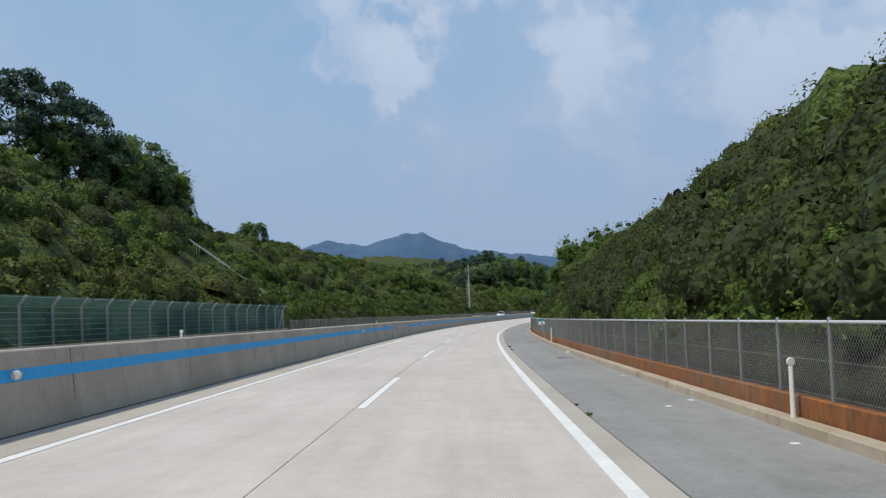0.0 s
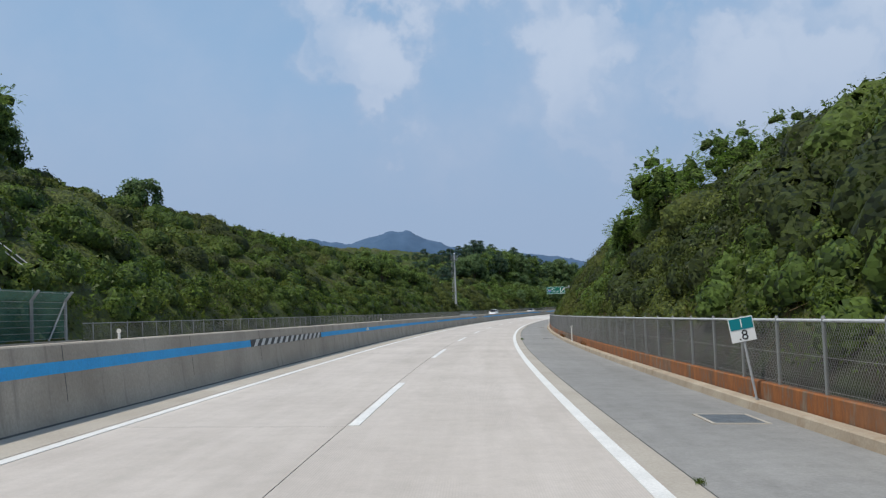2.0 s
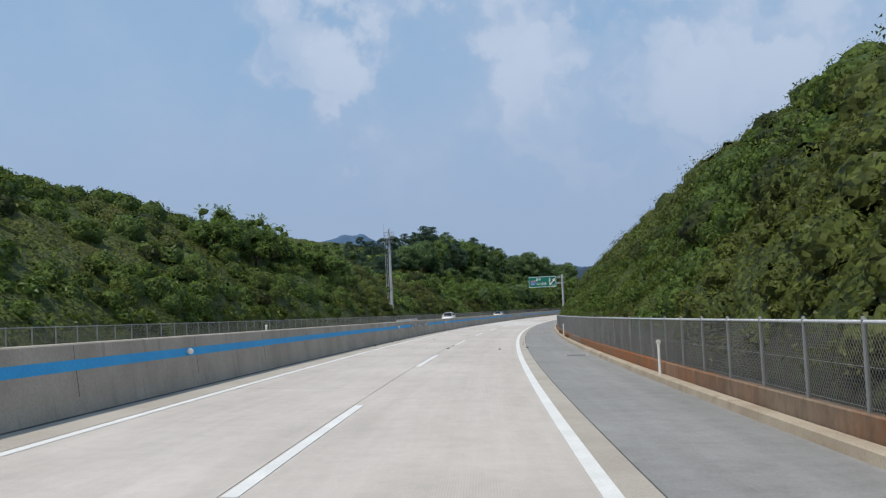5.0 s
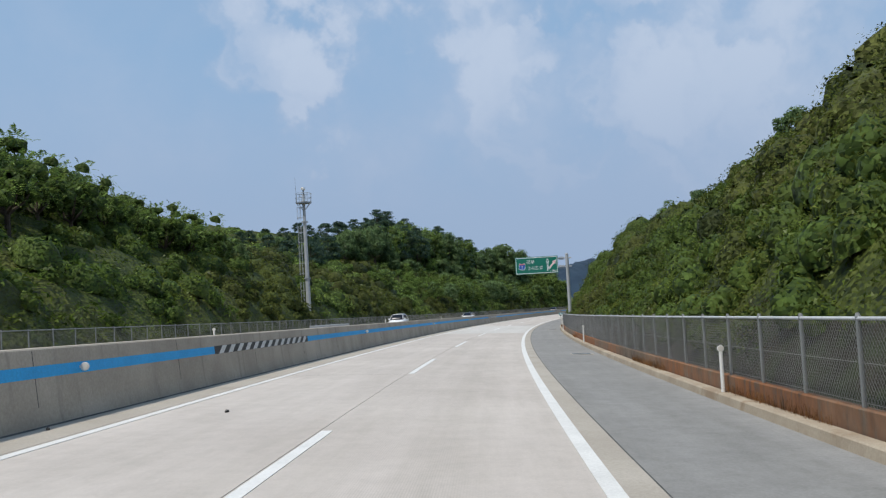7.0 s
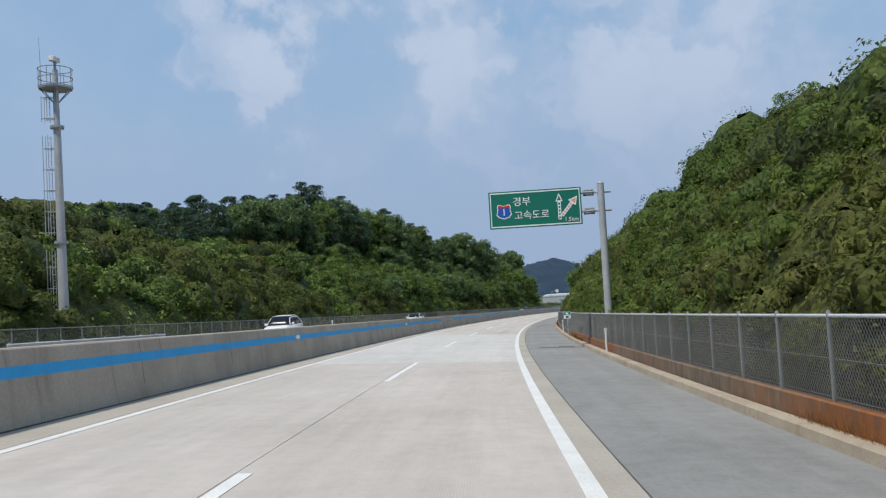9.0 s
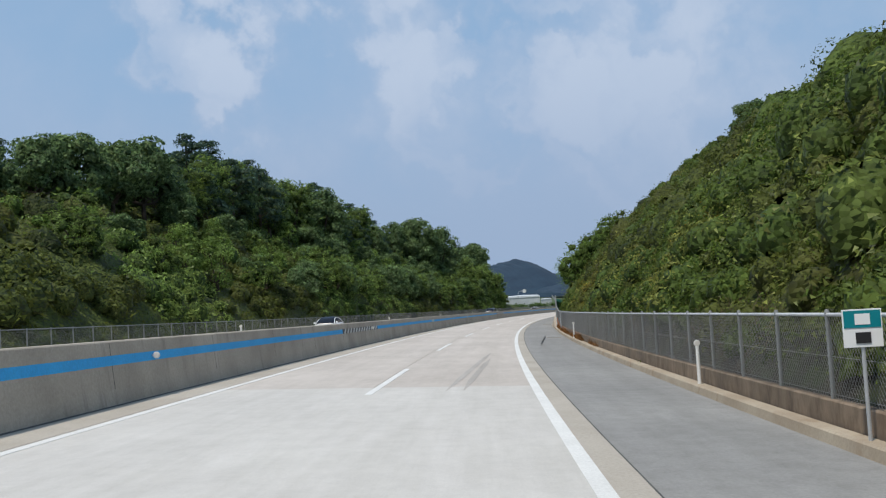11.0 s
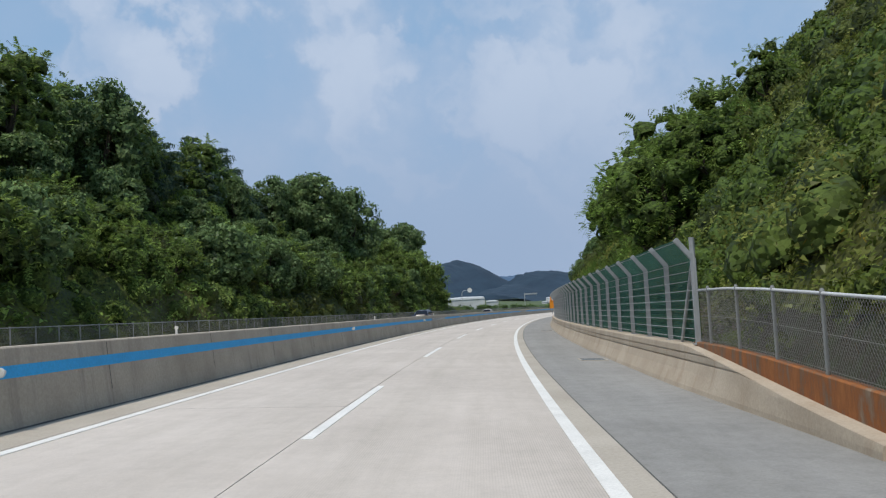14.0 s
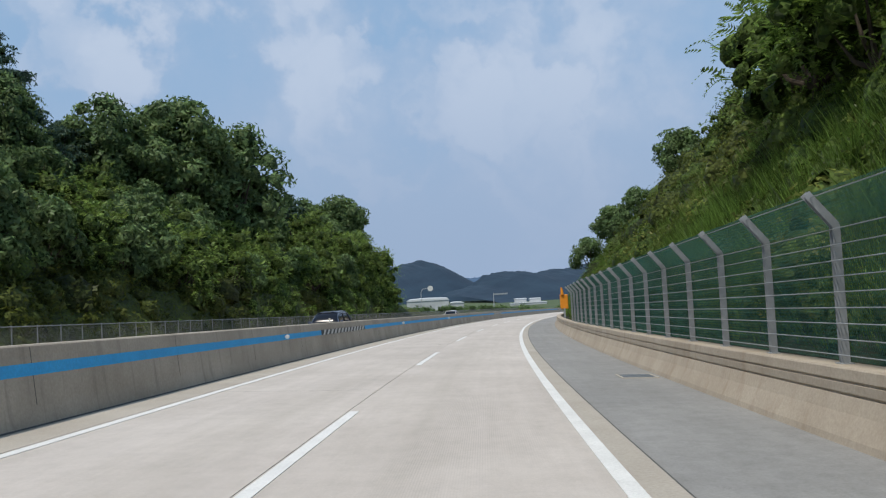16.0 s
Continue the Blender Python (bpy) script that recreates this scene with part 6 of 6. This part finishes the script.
mark("tyre_mark", [(256.0, 1.58), (263, 1.95), (272.4, 2.4)], 0.17, M["skid"], "grey tyre mark on the lane")
mark("tyre_mark", [(256.0, 1.95), (262, 2.18), (268.0, 2.42)], 0.17, M["skid"], "grey tyre mark on the lane")
for off in (-0.042, -0.014, 0.014, 0.042):     # tread lines of one tyre
    mark("tyre_mark", [(278.6, 4.66 + off), (282.5, 4.84 + off), (289.4, 5.20 + off), (295.5, 5.42 + off)], 0.021, M["skid_dark"], "black tyre mark across the shoulder")
M["scrap"] = mineral("dark_rubber_scrap", (0.03, 0.03, 0.03), (0.07, 0.065, 0.06), 3, 30, 0.8, 0.4)


def scrap(s, d, size, seed):
    r = random.Random(seed)
    bm = bmesh.new()
    size *= 0.55
    n = 9
    pts = [(size * r.uniform(0.5, 1.0) * math.cos(k * 6.283 / n) * 1.6, size * r.uniform(0.5, 1.0) * math.sin(k * 6.283 / n) * 0.8) for k in range(n)]
    up = [bm.verts.new((x, y, 0.012 + 0.02 * r.random())) for x, y in pts]
    lo = [bm.verts.new((x, y, 0.0)) for x, y in pts]
    mid = bm.verts.new((0, 0, 0.05))
    for k in range(n):
        bm.faces.new((up[k], up[(k + 1) % n], mid))
        bm.faces.new((lo[k], lo[(k + 1) % n], up[(k + 1) % n], up[k]))
    ob = part("rubber_scrap", bm, M["scrap"])
    ob.matrix_world = stand(s, d, 0.002, r.uniform(0, 360))
    return tagged(ob, "small dark scrap of torn rubber lying on the road", "road debris", "rubber scraps")


SCRAPS = ((150.0, 0.0), (153.2, 0.04), (148.8, 2.6), (150.7, 3.94), (160.7, -4.4), (163.7, -4.4), (154.0, -4.35), (155.3, 3.8), (158.4, 3.82), (165.9, -2.32))
for k, (s, d) in enumerate(SCRAPS):
    scrap(s, d, 0.075 if k % 3 else 0.11, k)


def weed(s, d, size, seed):
    """A tuft of blades growing from a joint."""
    r = np.random.RandomState(seed)
    n = 90
    base = np.stack([r.normal(0, 0.09, n), r.normal(0, 0.22, n), np.zeros(n)], 1) * size
    tip = base + np.stack([r.normal(0, 0.10, n), r.normal(0, 0.12, n), r.uniform(0.05, 0.22, n)], 1) * size
    sd = np.stack([r.normal(0, 0.012, n), r.normal(0, 0.012, n), np.zeros(n)], 1) * size
    mid = (base + tip) / 2 + np.array([0, 0, 0.02])
    co = np.stack([base - sd, mid - sd, tip, mid + sd], 1).reshape(-1, 3)
    ob = fast_mesh("weed_tuft", co, np.arange(n * 4).reshape(-1, 4), M["leaf_vine"])
    ob.matrix_world = stand(s, d, 0.0)
    return tagged(ob, "small tuft of green weeds growing from a joint", "weed", "weeds in the joint")


for k, (s, d, z) in enumerate(((13.9, 3.98, 0.45), (15.5, 3.98, 0.3), (46.4, 3.97, 0.7), (42.4, 3.97, 0.5), (50.9, 3.97, 0.4), (98.3, 3.99, 0.8), (99.4, 3.99, 0.5), (205.2, 6.79, 1.2), (262.5, 6.95, 2.0), (118.0, 6.8, 1.3), (70.0, 6.85, 1.6))):
    weed(s, d, z * 0.62, k)


# ---- cars on the opposite lanes ----
def paint(name, col):
    m = shader(name, col, 0.3)
    m.node_tree.nodes["Principled BSDF"].inputs["Coat Weight"].default_value = 0.6
    return m


M["car_white"] = paint("white_car_paint", (0.78, 0.79, 0.80))
M["car_blue"] = paint("dark_blue_car_paint", (0.05, 0.07, 0.12))
M["glass"] = shader("dark_car_glass", (0.010, 0.014, 0.024), 0.2)
M["glass"].node_tree.nodes["Principled BSDF"].inputs["Specular IOR Level"].default_value = 0.15
M["tyre"] = mineral("tyre_rubber", (0.015, 0.015, 0.015), (0.03, 0.03, 0.03), 4, 40, 0.85, 0.3)
M["lamp"] = shader("lamp_lens", (0.7, 0.72, 0.74), 0.12)


def loft(rings):
    bm = bmesh.new()
    vs = [[bm.verts.new(p) for p in ring] for ring in rings]
    k = len(rings[0])
    for a, b in zip(vs[:-1], vs[1:]):
        for i in range(k):
            bm.faces.new((a[i], a[(i + 1) % k], b[(i + 1) % k], b[i]))
    bm.faces.new(vs[0][::-1])
    bm.faces.new(vs[-1])
    bmesh.ops.recalc_face_normals(bm, faces=bm.faces)
    return bm


def car(name, body_mat, length, height, cab, label, dark_roof=False):
    """Front towards -y. cab: (y of windscreen foot, roof front, roof rear, rear glass foot)."""
    top = new(name)
    h0 = height * 0.60
    w = 0.91
    L = length / 2

    def ring(y, zb, zt, ww):
        return [(-ww, y, zb), (-ww - 0.02, y, (zb + zt) / 2), (-ww + 0.05, y, zt - 0.03), (-ww * 0.7, y, zt), (ww * 0.7, y, zt), (ww - 0.05, y, zt - 0.03), (ww + 0.02, y, (zb + zt) / 2), (ww, y, zb)]

    rings = [ring(-L, 0.42, 0.60, w * 0.72), ring(-L + 0.08, 0.28, 0.70, w * 0.86), ring(-L + 0.45, 0.22, h0 * 0.90, w * 0.97), ring(cab[0], 0.20, h0, w), ring(0, 0.20, h0 + 0.02, w), ring(cab[3], 0.20, h0 + 0.02, w), ring(L - 0.25, 0.25, h0 * 0.98, w * 0.95), ring(L, 0.38, h0 * 0.86, w * 0.82)]
    part("body", loft(rings), body_mat, top, smooth=True)
    b, roof = h0 - 0.03, height
    keys_y = [cab[0], cab[0] + 0.45 * (cab[1] - cab[0]), cab[1], (cab[1] + cab[2]) / 2, cab[2], cab[3] - 0.42 * (cab[3] - cab[2]), cab[3]]
    keys_z = [b, b + 0.56 * (roof - b), roof - 0.035, roof, roof - 0.03, b + 0.66 * (roof - b), b]

    def arch(y):
        return float(np.interp(y, keys_y, keys_z))

    def hoop(y, grow=0.0):
        """Cross-section of the glasshouse: leaning sides and a rounded roof edge."""
        z = max(arch(y), b + 0.01) + grow
        f = (z - b) / (roof - b)
        lo, hi = w * 0.93 + grow, w * (0.93 - 0.21 * f) + grow
        return [(-lo, y, b - 0.03), (-hi, y, b + (z - b) * 0.80), (-hi * 0.90, y, b + (z - b) * 0.95), (-hi * 0.55, y, z), (hi * 0.55, y, z), (hi * 0.90, y, b + (z - b) * 0.95), (hi, y, b + (z - b) * 0.80), (lo, y, b - 0.03)]

    stations = np.linspace(cab[0], cab[3], 15)
    part("glasshouse", loft([hoop(y) for y in stations]), M["glass"], top, "dark tinted glass", smooth=True)
    if not dark_roof:
        ys = np.linspace(cab[1], cab[2], 7)
        part("roof", loft([[p for p in hoop(y, 0.012)[2:6]] + [(x, y_, z - 0.03) for x, y_, z in reversed(hoop(y, 0.012)[2:6])] for y in ys]), body_mat, top, smooth=True)
    for sx in (-1, 1):
        k = 1 if sx < 0 else 6
        for y0, y1 in zip(stations[:-1], stations[1:]):
            if y0 < stations[1]:
                pillar = bmesh.new()
            tube(pillar, hoop(y0, 0.008)[k], hoop(y1, 0.008)[k], 0.035, 0.035, 6)
        part("roof_rail", pillar, body_mat, top, smooth=True)
        ym = (cab[1] + cab[2]) / 2
        bm = bmesh.new()
        tube(bm, hoop(ym, 0.004)[0 if sx < 0 else 7], hoop(ym, 0.004)[k], 0.035, 0.03, 6)
        part("door_pillar", bm, M["black"], top)
    for sx in (-1, 1):
        bm = bmesh.new()
        box(bm, sx * w - 0.02, sx * (w + 0.17), cab[0] + 0.22, cab[0] + 0.34, h0 + 0.02, h0 + 0.17, 0.03) if sx > 0 else box(bm, sx * (w + 0.17), sx * w + 0.02, cab[0] + 0.22, cab[0] + 0.34, h0 + 0.02, h0 + 0.17, 0.03)
        part("mirror", bm, body_mat, top)
        for y in (-L + 0.85, L - 0.85):
            bm = bmesh.new()
            tube(bm, (sx * (w - 0.20), y, 0.32), (sx * (w + 0.01), y, 0.32), 0.32, 0.32, 20)
            wheel = part("wheel", bm, M["tyre"], top)
            bm = bmesh.new()
            tube(bm, (sx * (w + 0.005), y, 0.32), (sx * (w + 0.022), y, 0.32), 0.21, 0.20, 16)
            part("rim", bm, M["steel"], wheel)
        bm = bmesh.new()
        box(bm, sx * 0.62 - 0.17, sx * 0.62 + 0.17, -L + 0.04, -L + 0.30, 0.62, 0.74, 0.03)
        part("headlight", bm, M["lamp"], top)
        bm = bmesh.new()
        box(bm, sx * 0.66 - 0.14, sx * 0.66 + 0.14, L - 0.16, L - 0.01, 0.66, 0.80, 0.02)
        part("tail_light", bm, M["sign_red"], top)
    bm = bmesh.new()
    box(bm, -0.45, 0.45, -L - 0.005, -L + 0.12, 0.46, 0.60, 0.02)
    part("grille", bm, M["black"], top)
    return tagged(top, label, "car", "cars on the opposite lanes")


sedan = car("sedan", M["car_white"], 4.7, 1.45, (-1.25, -0.25, 0.65, 1.95), "white sedan with dark glass on the opposite carriageway", True)
sedan.matrix_world = stand(311.2, -13.3, 0.0)
suv = car("suv", M["car_white"], 4.6, 1.68, (-1.2, -0.55, 1.35, 2.0), "white sport utility car on the opposite carriageway")
suv.matrix_world = stand(254.0, -13.3, 0.0)
van = car("minivan", M["car_blue"], 4.9, 1.75, (-1.6, -0.9, 1.7, 2.2), "dark blue minivan on the opposite carriageway")
van.matrix_world = stand(401.0, -8.2, 0.0)
hatch = car("hatchback", M["car_white"], 4.1, 1.55, (-1.1, -0.4, 1.2, 1.8), "small white hatchback far along the opposite carriageway")
hatch.matrix_world = stand(466.0, -8.2, 0.0)


# ---- far roadside: orange warning board, lamp, gantry, buildings ----
def warning_board():
    top = new("warning_board")
    bm = bmesh.new()
    box(bm, -0.06, 0.06, -0.06, 0.06, 0, 0.66, 0.01)
    part("stand", bm, M["post"], top)
    bm = bmesh.new()
    box(bm, -0.27, 0.27, -0.05, 0.05, 0.62, 1.60, 0.04)
    board = part("board", bm, M["orange"], top, "bright orange board")
    bm = bmesh.new()
    tube(bm, (-0.10, -0.06, 1.60), (-0.14, -0.06, 2.10), 0.12, 0.05, 10)
    part("beacon", bm, M["orange"], top)
    top.matrix_world = stand(408.0, 6.57, 1.05)
    return tagged(top, "orange warning board with beacon on the parapet", "warning board")


warning_board()


def far_lamp():
    top = new("street_lamp")
    bm = bmesh.new()
    tube(bm, (0, 0, 0), (0, 0, 7.0), 0.14, 0.09, 12)
    tube(bm, (0, 0, 7.0), (0.5, 0, 7.8), 0.08, 0.07, 10)
    tube(bm, (0.5, 0, 7.8), (2.4, 0, 8.1), 0.07, 0.06, 10)
    part("pole", bm, M["steel"], top)
    bm = bmesh.new()
    disc(bm, (2.6, 0, 7.9), 0.75, 0.12)
    part("round_panel", bm, M["white"], top, "round pale panel")
    top.matrix_world = pose(113.3, 565.1, -18.2, 0, 0, -17)
    return tagged(top, "tall grey lamp post with a round panel far off", "street lamp")


def far_gantry():
    top = new("sign_gantry")
    bm = bmesh.new()
    tube(bm, (0, 0, 0), (0, 0, 7.6), 0.17, 0.15, 12)
    part("pole", bm, M["steel"], top)
    bm = bmesh.new()
    box(bm, 0, 5.6, -0.1, 0.1, 6.9, 7.5, 0.02)
    part("sign_back", bm, M["post"], top, "grey sign seen edge-on")
    top.matrix_world = pose(166.1, 653.2, -21.0, 0, 0, -20)
    return tagged(top, "grey cantilever sign gantry far along the road", "sign gantry")


M["factory"] = mineral("factory_sheeting", (0.42, 0.44, 0.45), (0.58, 0.60, 0.61), 0.2, 3, 0.6, 0.1)
M["roof_pale"] = mineral("pale_roof_sheet", (0.62, 0.64, 0.66), (0.75, 0.77, 0.79), 0.2, 3, 0.5, 0.1)
M["pane"] = shader("window_glass", (0.05, 0.07, 0.09), 0.1)


def building(name, x, y, z, w, dep, h, turn, label, n_win, rise=1.0):
    top = new(name)
    bm = bmesh.new()
    box(bm, -w / 2, w / 2, 0, dep, -4.5, h, 0.05)
    wall = part("wall", bm, M["factory"], top)
    bm = bmesh.new()
    pts = [(-w / 2 - 0.3, h), (-w / 2 + 0.6, h + rise * 0.7), (0, h + rise), (w / 2 - 0.6, h + rise * 0.7), (w / 2 + 0.3, h)]
    a = [bm.verts.new((px_, -0.3, pz)) for px_, pz in pts]
    b = [bm.verts.new((px_, dep + 0.3, pz)) for px_, pz in pts]
    for k in range(4):
        bm.faces.new((a[k], a[k + 1], b[k + 1], b[k]))
    bm.faces.new(a)
    bm.faces.new(b[::-1])
    bm.faces.new((a[0], b[0], b[4], a[4]))
    bmesh.ops.recalc_face_normals(bm, faces=bm.faces)
    part("roof", bm, M["roof_pale"], top, "pale metal roof")
    for k in range(n_win):
        bm = bmesh.new()
        c = -w / 2 + w * (k + 0.5) / n_win
        box(bm, c - w / n_win * 0.42, c + w / n_win * 0.42, -0.06, 0.02, h * 0.30, h * 0.42)
        part("window", bm, M["pane"], wall)
    top.matrix_world = pose(x, y, z, 0, 0, turn)
    return tagged(top, label, "building", "buildings in the valley")


far_lamp()
far_gantry()
building("factory_hall", 165.5, 748, -20.0, 21, 40, 3.9, -16, "long pale factory hall with a rounded metal roof", 0, 1.2)
building("factory_annex", 179.5, 744, -20.4, 6.5, 14, 2.4, -16, "small pale annex beside the factory hall", 0, 0.6)
building("warehouse", 275.5, 900.5, -25.0, 8.5, 20, 4.2, -22, "white warehouse block in the valley", 2, 0.3)
building("warehouse", 285.2, 896.5, -25.4, 8.0, 20, 4.4, -22, "white warehouse block in the valley", 2, 0.3)
building("low_shed", 278, 892, -25.2, 26, 10, 1.6, -22, "low pale shed before the warehouses", 0, 0.3)
